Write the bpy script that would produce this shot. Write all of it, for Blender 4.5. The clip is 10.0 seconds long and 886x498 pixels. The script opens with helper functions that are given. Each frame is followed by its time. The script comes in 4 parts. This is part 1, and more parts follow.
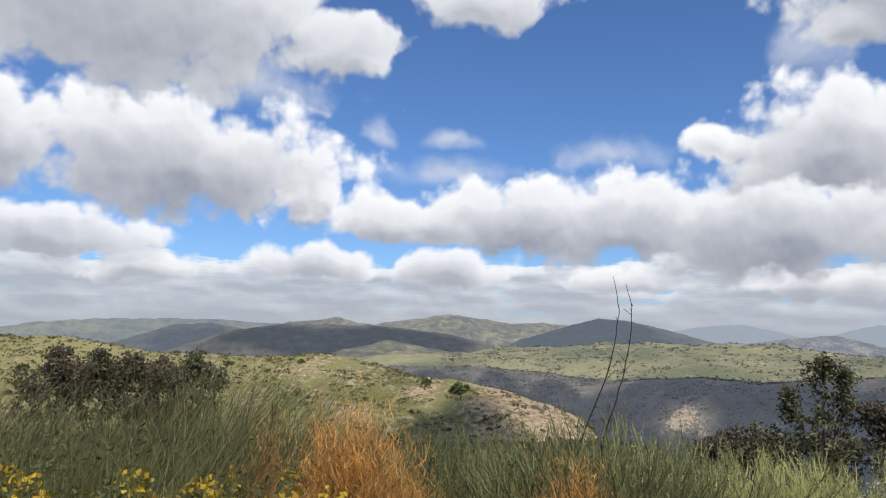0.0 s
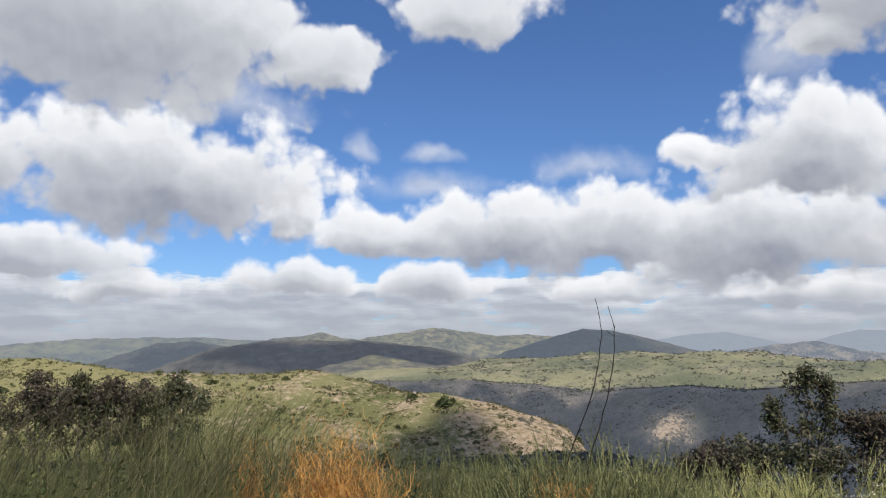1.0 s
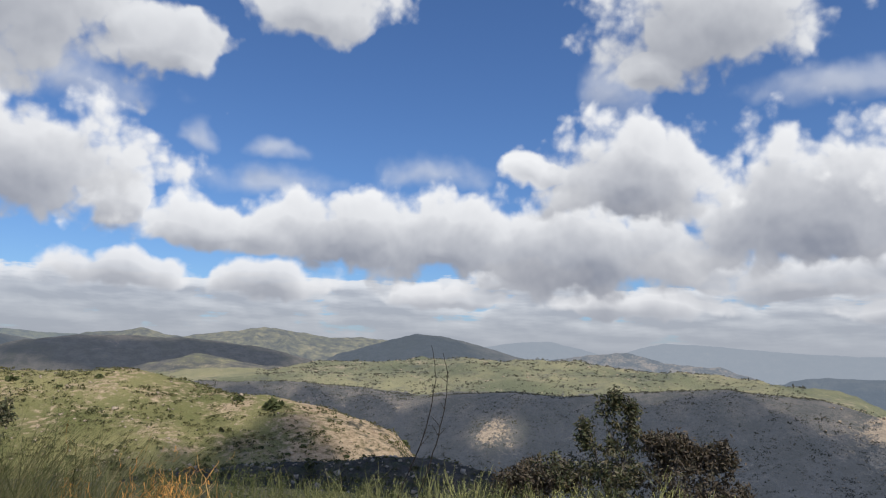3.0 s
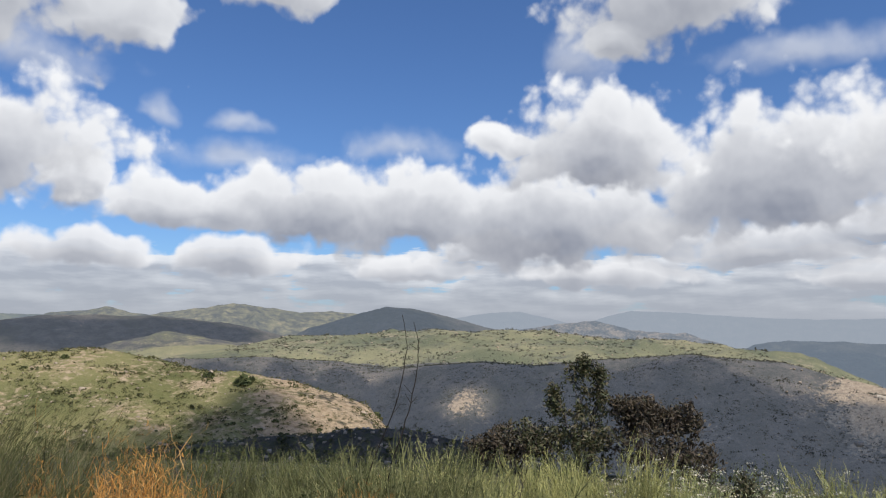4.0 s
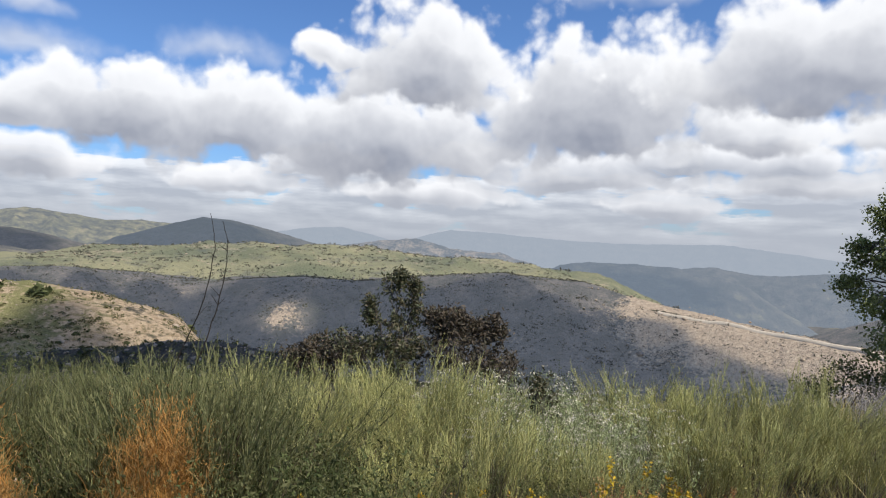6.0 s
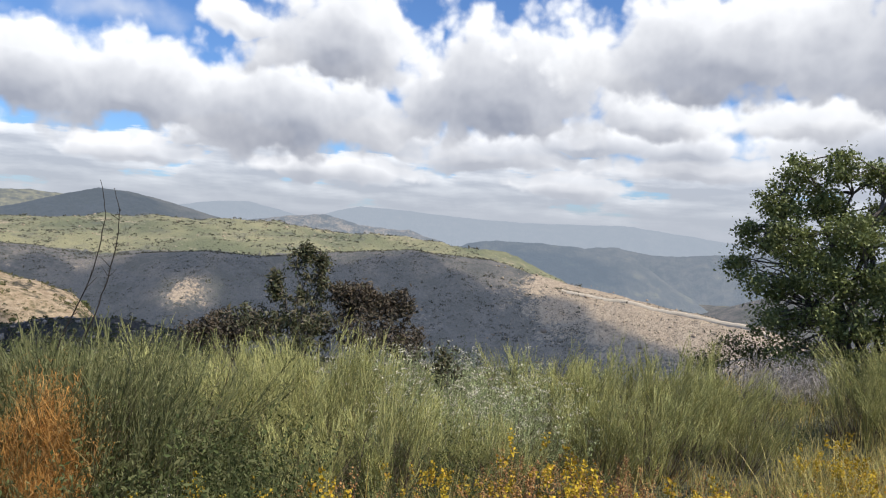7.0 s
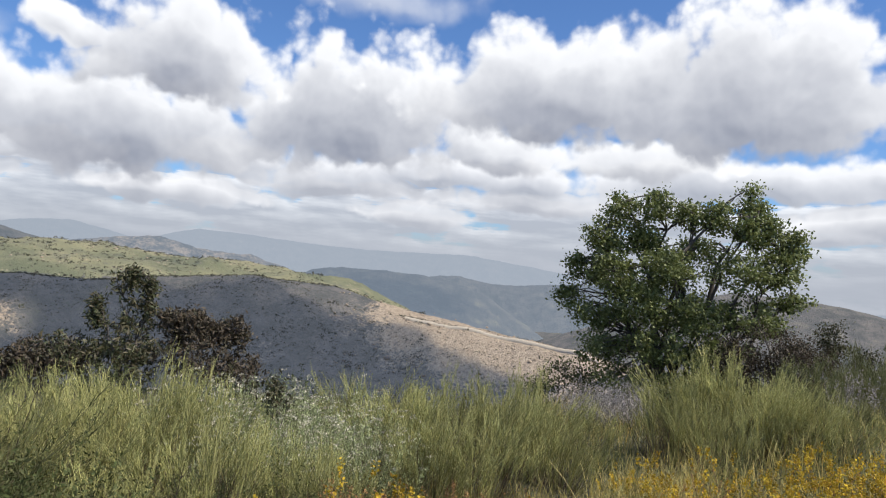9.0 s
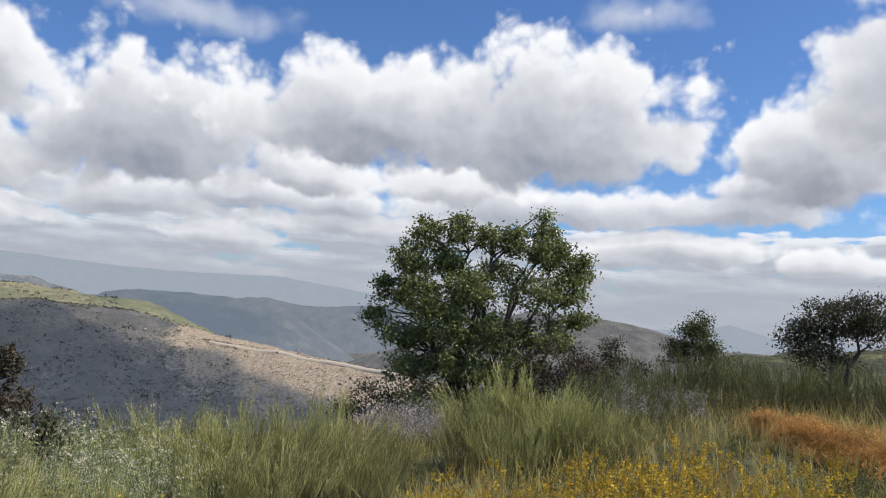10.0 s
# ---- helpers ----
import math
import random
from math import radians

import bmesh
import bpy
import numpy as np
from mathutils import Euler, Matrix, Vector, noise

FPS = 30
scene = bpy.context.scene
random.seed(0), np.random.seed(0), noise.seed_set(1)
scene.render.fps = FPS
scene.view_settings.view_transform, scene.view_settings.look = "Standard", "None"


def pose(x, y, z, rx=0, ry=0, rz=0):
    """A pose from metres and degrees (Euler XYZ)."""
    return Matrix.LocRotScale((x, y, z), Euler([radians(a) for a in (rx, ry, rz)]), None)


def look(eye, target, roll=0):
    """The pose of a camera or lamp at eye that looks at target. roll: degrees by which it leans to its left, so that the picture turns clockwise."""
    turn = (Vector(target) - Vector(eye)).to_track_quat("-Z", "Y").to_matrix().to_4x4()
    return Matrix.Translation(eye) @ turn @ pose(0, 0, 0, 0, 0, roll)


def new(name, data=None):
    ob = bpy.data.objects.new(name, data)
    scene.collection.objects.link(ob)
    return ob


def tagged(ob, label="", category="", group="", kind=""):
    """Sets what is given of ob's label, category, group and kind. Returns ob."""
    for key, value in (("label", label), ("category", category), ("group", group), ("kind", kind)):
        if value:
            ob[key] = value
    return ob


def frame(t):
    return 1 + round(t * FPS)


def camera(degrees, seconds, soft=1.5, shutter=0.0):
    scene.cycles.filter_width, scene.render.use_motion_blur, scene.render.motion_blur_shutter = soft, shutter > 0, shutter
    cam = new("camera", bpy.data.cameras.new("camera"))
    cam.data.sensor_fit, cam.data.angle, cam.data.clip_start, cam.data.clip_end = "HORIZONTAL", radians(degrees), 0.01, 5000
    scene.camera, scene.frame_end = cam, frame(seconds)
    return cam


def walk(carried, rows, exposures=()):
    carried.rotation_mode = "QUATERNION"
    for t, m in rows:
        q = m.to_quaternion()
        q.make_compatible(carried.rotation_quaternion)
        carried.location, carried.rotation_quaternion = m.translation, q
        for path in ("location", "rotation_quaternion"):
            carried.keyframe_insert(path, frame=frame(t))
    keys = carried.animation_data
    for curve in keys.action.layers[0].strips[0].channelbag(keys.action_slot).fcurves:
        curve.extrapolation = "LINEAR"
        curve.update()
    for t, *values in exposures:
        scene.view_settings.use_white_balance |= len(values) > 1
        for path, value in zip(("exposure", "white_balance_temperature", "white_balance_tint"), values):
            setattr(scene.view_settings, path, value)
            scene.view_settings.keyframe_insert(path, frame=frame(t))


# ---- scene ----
cam = camera(62.1, 10.0, soft=1.15)
ROWS = [
    (0.0, -0.051, 0.190, -0.228, 97.00, -0.99, -0.12), (0.5, -0.058, 0.255, -0.222, 97.08, -0.49, -0.25),
    (1.0, -0.037, 0.197, -0.147, 98.03, 0.24, -1.26), (1.5, -0.025, 0.203, 0.021, 101.10, 1.12, -4.14),
    (2.0, -0.007, 0.128, 0.119, 101.47, 0.21, -9.66), (2.5, -0.090, 0.030, 0.134, 99.91, -1.51, -12.99),
    (4.0, -0.117, -0.049, 0.107, 96.26, -0.16, -16.36), (4.5, -0.112, -0.060, 0.088, 94.40, -0.40, -18.76),
    (5.0, -0.101, -0.057, 0.075, 92.65, -0.90, -22.09), (5.5, -0.070, -0.035, 0.049, 91.02, -1.35, -25.98),
    (7.0, 0.0, 0.0, 0.0, 88.45, -2.74, -37.12), (7.5, 0.013, -0.011, 0.004, 88.36, -2.84, -39.66),
    (8.0, 0.015, -0.049, 0.014, 88.61, -2.81, -42.11), (8.5, 0.040, -0.054, 0.016, 89.60, -3.25, -45.12),
    (9.0, 0.053, -0.073, 0.012, 91.24, -3.90, -49.14), (9.5, 0.055, -0.120, 0.021, 92.77, -4.25, -55.09),
    (10.0, 0.067, -0.217, 0.032, 93.81, -3.53, -63.73)]
EYE = 1.65
# the clip's camera opens up a little as it turns towards the meadow
EXPOSURES = [(0.0, 0.0), (1.0, -0.05), (2.0, -0.18), (2.5, -0.18), (4.0, -0.1), (5.5, 0.02), (7.0, 0.19), (8.0, 0.21), (9.0, 0.12), (10.0, 0.0)]
walk(cam, [(t, pose(x, y, EYE + z, rx, ry, rz)) for t, x, y, z, rx, ry, rz in ROWS], EXPOSURES)


# ---------- node helper ----------
class Nodes:
    """Short hand for building a node tree."""

    def __init__(self, tree):
        self.t = tree

    def put(self, socket, v):
        if hasattr(v, "is_output"):
            self.t.links.new(v, socket)
        else:
            socket.default_value = v

    def n(self, kind, **kw):
        return self.t.nodes.new(kind)

    def math(self, op, a, b=0.0, c=0.0, clamp=False):
        n = self.t.nodes.new("ShaderNodeMath")
        n.operation, n.use_clamp = op, clamp
        for s, v in zip(n.inputs, (a, b, c)):
            self.put(s, v)
        return n.outputs[0]

    def vec(self, op, a, b=(0, 0, 0)):
        n = self.t.nodes.new("ShaderNodeVectorMath")
        n.operation = op
        self.put(n.inputs[0], a)
        self.put(n.inputs[1], b)
        return n.outputs["Value"] if op in ("LENGTH", "DOT_PRODUCT") else n.outputs["Vector"]

    def smooth(self, v, lo, hi, a=0.0, b=1.0):
        n = self.t.nodes.new("ShaderNodeMapRange")
        n.interpolation_type = "SMOOTHSTEP"
        for s, x in zip(n.inputs[:5], (v, lo, hi, a, b)):
            self.put(s, x)
        return n.outputs[0]

    def mix(self, f, a, b):
        n = self.t.nodes.new("ShaderNodeMix")
        n.data_type = "RGBA"
        self.put(n.inputs[0], f)
        for s, v in ((n.inputs[6], a), (n.inputs[7], b)):
            self.put(s, (*v, 1) if isinstance(v, tuple) and len(v) == 3 else v)
        return n.outputs[2]

    def noise(self, vector, scale, detail=4.0, rough=0.55, lac=2.0, dims="3D"):
        n = self.t.nodes.new("ShaderNodeTexNoise")
        n.noise_dimensions = dims
        self.put(n.inputs["Vector"], vector)
        n.inputs["Scale"].default_value, n.inputs["Detail"].default_value = scale, detail
        n.inputs["Roughness"].default_value, n.inputs["Lacunarity"].default_value = rough, lac
        return n.outputs[0]

    def join(self, x, y, z=0.0):
        n = self.t.nodes.new("ShaderNodeCombineXYZ")
        for s, v in zip(n.inputs, (x, y, z)):
            self.put(s, v)
        return n.outputs[0]

    def split(self, v):
        n = self.t.nodes.new("ShaderNodeSeparateXYZ")
        self.put(n.inputs[0], v)
        return n.outputs


# ---------- sky, clouds and sun ----------
SUN_AZ, SUN_EL = 158.0, 52.0   # compass angle from +y towards +x, and height

# cumulus masses, from the farthest deck to the nearest: compass angle, height, half width, extent above and below (degrees)
LOW_DECK = [
    (0.9, 5.0, 5.4, 2.3, 1.2), (-10.0, 5.3, 5.6, 2.0, 1.2), (-28.0, 6.8, 8.0, 2.4, 1.4), (-22.0, 4.6, 7.0, 1.6, 1.0), (40.0, 5.8, 9.0, 2.3, 1.3), (27.0, 4.0, 8.0, 1.5, 0.9),
    (56.0, 5.0, 10.0, 1.8, 1.1), (71.0, 7.0, 13.0, 2.2, 1.3), (91.7, 3.8, 3.6, 1.6, 0.9), (82.0, 4.6, 8.0, 1.4, 0.9), (104.0, 7.0, 9.0, 3.0, 2.0),
    (15.0, 4.4, 6.0, 1.7, 0.9), (20.5, 6.0, 6.0, 1.8, 1.0), (33.0, 6.8, 5.0, 1.5, 1.0), (48.5, 6.9, 6.0, 1.8, 1.0), (64.0, 5.2, 6.0, 1.6, 1.0), (47.0, 3.6, 6.0, 1.3, 0.8), (77.0, 4.0, 5.0, 1.4, 0.8), (85.0, 7.6, 10.0, 2.0, 1.4), (88.0, 9.0, 7.0, 1.8, 1.8), (55.0, 6.6, 7.0, 1.6, 1.2)]
FAR_DECK = [(-15.0, 4.2, 5.0, 1.2, 0.7), (8.0, 3.6, 4.0, 1.2, 0.7), (35.0, 3.4, 5.0, 1.2, 0.7), (58.0, 3.4, 5.0, 1.2, 0.7)]
LONG_BANK = [
    (-10.4, 10.6, 2.4, 2.8, 2.2), (-2.0, 8.8, 10.0, 2.8, 1.7), (6.0, 9.0, 9.0, 3.8, 2.2), (14.0, 8.4, 10.0, 4.8, 3.2), (25.0, 7.8, 13.0, 5.0, 3.2), (41.5, 10.0, 11.5, 7.0, 3.6),
    (53.0, 8.6, 6.5, 2.4, 1.3), (63.0, 8.6, 7.5, 2.6, 1.4)]
TALL_HEAPS = [
    (-20.0, 12.2, 14.0, 6.2, 3.6), (-33.0, 12.8, 8.0, 5.0, 4.0), (28.5, 13.6, 8.0, 5.2, 3.2), (21.5, 14.4, 4.0, 1.6, 1.4), (57.0, 12.8, 13.0, 6.2, 3.2), (70.5, 12.0, 15.0, 9.0, 3.2), (90.5, 11.2, 7.5, 5.6, 3.8)]
NEAR_RAGS = [
    (-24.0, 24.0, 18.0, 6.5, 7.5), (-8.0, 22.6, 6.0, 3.2, 2.8), (3.2, 26.0, 7.5, 3.4, 2.4), (34.5, 25.0, 9.5, 6.0, 4.6), (30.0, 21.3, 3.0, 2.0, 1.6), (97.0, 15.5, 7.5, 9.0, 6.0)]
WISPS = [
    (13.0, 14.2, 4.4, 1.6, 1.2), (0.6, 12.8, 6.0, 1.5, 1.0), (43.0, 19.4, 8.0, 1.6, 1.2), (-5.5, 15.6, 1.4, 1.2, 1.0), (0.6, 15.4, 2.6, 0.7, 0.6), (27.0, 20.5, 3.0, 2.0, 2.0), (78.0, 21.5, 5.0, 1.5, 1.5), (-14.0, 18.6, 6.0, 2.0, 1.6)]


def cloud_group(name, masses, level, flat_deck=False, rest_of_sky=False):
    """Node group: cloud thickness of one deck for a place in the sky (x: compass angle, y: height, in degrees)."""
    g = bpy.data.node_groups.new(name, "ShaderNodeTree")
    g.interface.new_socket("Place", in_out="INPUT", socket_type="NodeSocketVector")
    g.interface.new_socket("Density", in_out="OUTPUT", socket_type="NodeSocketFloat")
    g.interface.new_socket("Bulk", in_out="OUTPUT", socket_type="NodeSocketFloat")
    k = Nodes(g)
    out_node = k.n("NodeGroupOutput")
    place = k.n("NodeGroupInput").outputs[0]
    own = k.vec("ADD", place, (37.0 * level, 11.0 * level, 0))
    w1 = k.t.nodes.new("ShaderNodeTexNoise")
    k.put(w1.inputs["Vector"], own)
    w1.inputs["Scale"].default_value, w1.inputs["Detail"].default_value = 0.24, 3.0
    p = k.vec("ADD", place, k.vec("MULTIPLY", k.vec("SUBTRACT", w1.outputs[1], (0.5, 0.5, 0.5)), (5.0, 2.2, 0)))
    best = -1.5
    for az, el, w, up, down in masses:
        d = k.vec("SUBTRACT", p, (az, el, 0))
        d = k.vec("MAXIMUM", k.vec("MULTIPLY", d, (1 / w, 1 / up, 0)), k.vec("MULTIPLY", d, (1 / w, -1 / down, 0)))
        best = k.math("MAXIMUM", best, k.math("SUBTRACT", 1.0, k.vec("LENGTH", d)))
    x, y, _ = k.split(place)
    if flat_deck:
        flat = k.noise(k.vec("MULTIPLY", place, (0.15, 0.80, 0)), 1.0, 5.0, 0.55)
        best = k.math("MAXIMUM", best, k.math("ADD", k.math("MULTIPLY", k.math("SUBTRACT", flat, 0.31), 3.4), k.smooth(y, 4.5, 8.5, 0.0, -2.4)))
    if rest_of_sky:
        loose = k.math("SUBTRACT", k.noise(k.vec("MULTIPLY", place, (0.05, 0.09, 0)), 1.0, 3.0), 0.47)
        out = k.math("MAXIMUM", k.smooth(y, 31, 40), k.math("MAXIMUM", k.smooth(x, 104, 118), k.smooth(x, -40, -52)))
        best = k.math("MAXIMUM", best, k.math("ADD", k.math("MULTIPLY", loose, 3.0), k.math("MULTIPLY_ADD", out, 3.0, -3.2)))
    # rounded heads at two sizes, and fine fraying
    heads = 0.0
    for scale, weight in ((0.24, 0.60), (0.60, 0.26), (1.5, 0.10)):
        cells = k.t.nodes.new("ShaderNodeTexVoronoi")
        cells.voronoi_dimensions, cells.feature = "2D", "SMOOTH_F1"
        k.put(cells.inputs["Vector"], k.vec("ADD", own, k.vec("MULTIPLY", w1.outputs[1], (2.4, 2.0, 0))))
        cells.inputs["Scale"].default_value, cells.inputs["Smoothness"].default_value = scale, 0.35
        heads = k.math("MULTIPLY_ADD", k.math("SUBTRACT", 0.42, cells.outputs["Distance"]), weight, heads)
    fine = k.math("SUBTRACT", k.noise(own, 0.55, 6.0, 0.50), 0.5)
    k.put(out_node.inputs[0], k.math("ADD", best, k.math("MULTIPLY_ADD", fine, 0.55, heads)))
    k.put(out_node.inputs[1], k.math("MULTIPLY_ADD", heads, 0.5, k.math("MULTIPLY_ADD", fine, 0.12, best)))
    return g


world = bpy.data.worlds.new("sky")
scene.world = world
world.use_nodes = True
world.node_tree.nodes.clear()
k = Nodes(world.node_tree)
direction = k.n("ShaderNodeTexCoord").outputs["Generated"]
dx, dy, dz = k.split(direction)
az = k.math("MULTIPLY", k.math("ARCTAN2", dx, dy), 57.2958)
el = k.math("MULTIPLY", k.math("ARCSINE", dz), 57.2958)


def deck(behind, name, masses, level, lift, bright, grey, veil, edge=(-0.05, 0.32), **kw):
    """One deck of cloud over what lies behind it: white where light reaches, grey under its own burden."""
    group = cloud_group(name, masses, level, **kw)

    def density(px, py):
        n = k.t.nodes.new("ShaderNodeGroup")
        n.node_tree = group
        k.put(n.inputs[0], k.join(px, py, 0.0))
        return n.outputs[0], n.outputs[1]

    here, bulk = density(az, el)
    _, near_up = density(k.math("ADD", az, 0.25), k.math("ADD", el, 0.16 * lift + 0.25))
    _, above = density(k.math("ADD", az, 0.3 * lift), k.math("ADD", el, lift))
    burden = k.math("MULTIPLY_ADD", k.math("MAXIMUM", above, 0.0), 1.5, k.math("MULTIPLY", k.math("MAXIMUM", bulk, 0.0), 0.55))
    lit = k.math("POWER", 2.7183, k.math("MULTIPLY", burden, -1.15))
    # heads turned to the light stand out from the hollows between them
    relief = k.math("MULTIPLY", k.math("SUBTRACT", bulk, near_up), 0.55)
    lit = k.math("ADD", lit, k.math("MINIMUM", k.math("MAXIMUM", relief, -0.16), 0.30), clamp=True)
    return k.mix(k.math("MULTIPLY", k.smooth(here, *edge), veil), behind, k.mix(lit, grey, bright))


sky = k.t.nodes.new("ShaderNodeTexSky")
sky.sky_type, sky.sun_disc = "NISHITA", False
sky.sun_elevation, sky.sun_rotation = radians(SUN_EL), radians(SUN_AZ)
sky.altitude, sky.air_density, sky.dust_density, sky.ozone_density = 500, 1.0, 0.6, 1.5
blue = k.vec("MULTIPLY", sky.outputs[0], (0.068, 0.094, 0.132))
sky_mix = deck(blue, "far_deck", FAR_DECK, 6, 0.6, (0.90, 0.92, 0.96), (0.47, 0.495, 0.56), 0.92, flat_deck=True)
sky_mix = deck(sky_mix, "low_deck", LOW_DECK, 1, 1.1, (1.0, 1.01, 1.04), (0.43, 0.455, 0.52), 0.96)
sky_mix = deck(sky_mix, "wisps", WISPS, 5, 2.0, (0.86, 0.89, 0.95), (0.60, 0.63, 0.70), 0.6, (-0.25, 1.1))
sky_mix = deck(sky_mix, "long_bank", LONG_BANK, 2, 2.4, (1.05, 1.06, 1.08), (0.31, 0.332, 0.40), 0.97)
sky_mix = deck(sky_mix, "tall_heaps", TALL_HEAPS, 3, 3.0, (1.05, 1.06, 1.08), (0.315, 0.337, 0.405), 0.97)
sky_mix = deck(sky_mix, "near_rags", NEAR_RAGS, 4, 3.6, (0.96, 0.975, 1.0), (0.39, 0.41, 0.465), 0.95, rest_of_sky=True)
haze = k.mix(k.smooth(el, 5.0, -0.2, 0.0, 0.85), sky_mix, (0.43, 0.465, 0.535))
background = k.n("ShaderNodeBackground")
k.put(background.inputs[0], haze)
background.inputs[1].default_value = 0.97
k.put(k.n("ShaderNodeOutputWorld").inputs[0], background.outputs[0])

sun = new("sun", bpy.data.lights.new("sun", "SUN"))
sun.data.energy, sun.data.angle, sun.data.color = 5.0, radians(0.53), (1.0, 0.94, 0.84)
a, e = radians(SUN_AZ), radians(SUN_EL)
SUN_WAY = Vector((math.sin(a) * math.cos(e), math.cos(a) * math.cos(e), math.sin(e)))
sun.matrix_world = look(SUN_WAY * 100, (0, 0, 0))


# ---------- materials ----------
def material(name):
    m = bpy.data.materials.new(name)
    m.use_nodes = True
    m.node_tree.nodes.clear()
    k = Nodes(m.node_tree)
    return m, k


def finish(k, colour, rough=0.9, bump=None, glow=None, through_light=0.0, spec=0.2):
    """Principled surface with optional relief, leaf translucency and, for far land, airlight put in as even emission.
    """
    b = k.n("ShaderNodeBsdfPrincipled")
    k.put(b.inputs["Base Color"], colour)
    b.inputs["Specular IOR Level"].default_value = spec
    k.put(b.inputs["Roughness"], rough)
    if bump:
        n = k.n("ShaderNodeBump")
        n.inputs["Strength"].default_value, n.inputs["Distance"].default_value = bump[1], bump[2]
        k.put(n.inputs["Height"], bump[0])
        k.put(b.inputs["Normal"], n.outputs[0])
    out = b.outputs[0]
    if through_light:
        t = k.n("ShaderNodeBsdfTranslucent")
        k.put(t.inputs[0], colour)
        s = k.n("ShaderNodeMixShader")
        s.inputs[0].default_value = through_light
        k.put(s.inputs[1], out)
        k.put(s.inputs[2], t.outputs[0])
        out = s.outputs[0]
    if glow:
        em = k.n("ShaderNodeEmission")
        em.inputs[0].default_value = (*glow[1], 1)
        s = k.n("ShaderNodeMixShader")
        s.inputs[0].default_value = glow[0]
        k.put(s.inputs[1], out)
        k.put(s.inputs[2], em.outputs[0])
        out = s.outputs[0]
    k.put(k.n("ShaderNodeOutputMaterial").inputs[0], out)


def plant_material(name, colours, through_light=0.24, rough=0.75, spec=0.2):
    """Each blade or leaf takes its own shade out of a few colours."""
    m, k = material(name)
    r = k.n("ShaderNodeNewGeometry").outputs["Random Per Island"]
    o = k.n("ShaderNodeObjectInfo").outputs["Random"]
    ramp = k.n("ShaderNodeValToRGB")
    while len(ramp.color_ramp.elements) < len(colours):
        ramp.color_ramp.elements.new(0.5)
    for i, (stop, c) in enumerate(zip(ramp.color_ramp.elements, colours)):
        stop.position, stop.color = i / (len(colours) - 1), (*c, 1)
    k.put(ramp.inputs[0], r)
    pos = k.n("ShaderNodeTexCoord").outputs["Object"]
    patch = k.noise(pos, 2.2, 3.0)
    v = k.math("MULTIPLY_ADD", o, 0.35, k.math("MULTIPLY_ADD", patch, 1.8, -0.08))
    c = k.vec("MULTIPLY", ramp.outputs[0], k.join(v, v, v))
    finish(k, c, rough, through_light=through_light, spec=spec)
    return m


def land_material(name, glow=None, fine=1.0):
    """Chaparral slopes: bare soil, dry grass and dark scrub mixed by cover masks and noise."""
    m, k = material(name)
    pos = k.n("ShaderNodeNewGeometry").outputs["Position"]
    at = k.n("ShaderNodeAttribute")
    at.attribute_name = "cover"
    green, tan, scrub = k.split(at.outputs["Vector"])
    big = k.noise(pos, 0.012 * fine, 5.0, 0.6)
    mid = k.noise(pos, 0.09 * fine, 5.0, 0.65)
    tiny = k.noise(pos, 0.55 * fine, 6.0, 0.7)
    grit = k.noise(pos, 4.0 * fine, 4.0, 0.7)
    patchy = k.math("ADD", k.math("MULTIPLY", mid, 0.6), k.math("MULTIPLY", tiny, 0.4))
    base = k.mix(k.smooth(patchy, 0.40, 0.60), (0.066, 0.064, 0.053), (0.160, 0.138, 0.116))
    grass = k.mix(k.smooth(big, 0.35, 0.65), (0.135, 0.143, 0.056), (0.315, 0.285, 0.132))
    soil = k.mix(k.smooth(tiny, 0.3, 0.7), (0.29, 0.210, 0.132), (0.52, 0.405, 0.275))
    c = k.mix(k.smooth(k.math("ADD", green, k.math("MULTIPLY_ADD", mid, 1.2, -0.6)), 0.3, 0.75), base, grass)
    f = k.math("ADD", tan, k.math("MULTIPLY_ADD", tiny, 1.5, -0.75))
    f = k.math("ADD", f, k.math("MULTIPLY_ADD", mid, 1.5, -0.75))
    c = k.mix(k.smooth(f, 0.35, 0.75), c, soil)
    # low scrub as dark flecks
    s = k.math("ADD", k.math("MULTIPLY_ADD", tiny, 1.9, -0.95), k.math("MULTIPLY_ADD", big, 0.8, -0.4))
    s = k.smooth(k.math("ADD", s, scrub), 0.42, 0.62)
    c = k.mix(k.math("MULTIPLY", s, 0.85), c, (0.075, 0.080, 0.048))
    g = k.math("MULTIPLY_ADD", grit, 0.5, 0.75)
    c = k.vec("MULTIPLY", c, k.join(g, g, g))
    h = k.math("ADD", k.math("MULTIPLY", tiny, 1.0), k.math("MULTIPLY", grit, 0.15))
    finish(k, c, 0.95, bump=(h, 0.9, 1.6 / fine), glow=glow, spec=0.1)
    return m


LAND = land_material("chaparral_land")
# far land: air haze put in as blue-grey emission, stronger with distance
DISTANT = land_material("distant_land_haze_glow", glow=(0.20, (0.33, 0.372, 0.445)), fine=0.6)
FAR_LAND = land_material("far_chaparral_haze_glow", glow=(0.42, (0.265, 0.318, 0.385)), fine=0.45)
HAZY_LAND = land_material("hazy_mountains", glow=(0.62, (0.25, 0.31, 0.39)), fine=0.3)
FAINT_LAND = land_material("faint_mountains_haze_glow", glow=(0.90, (0.37, 0.425, 0.505)), fine=0.2)

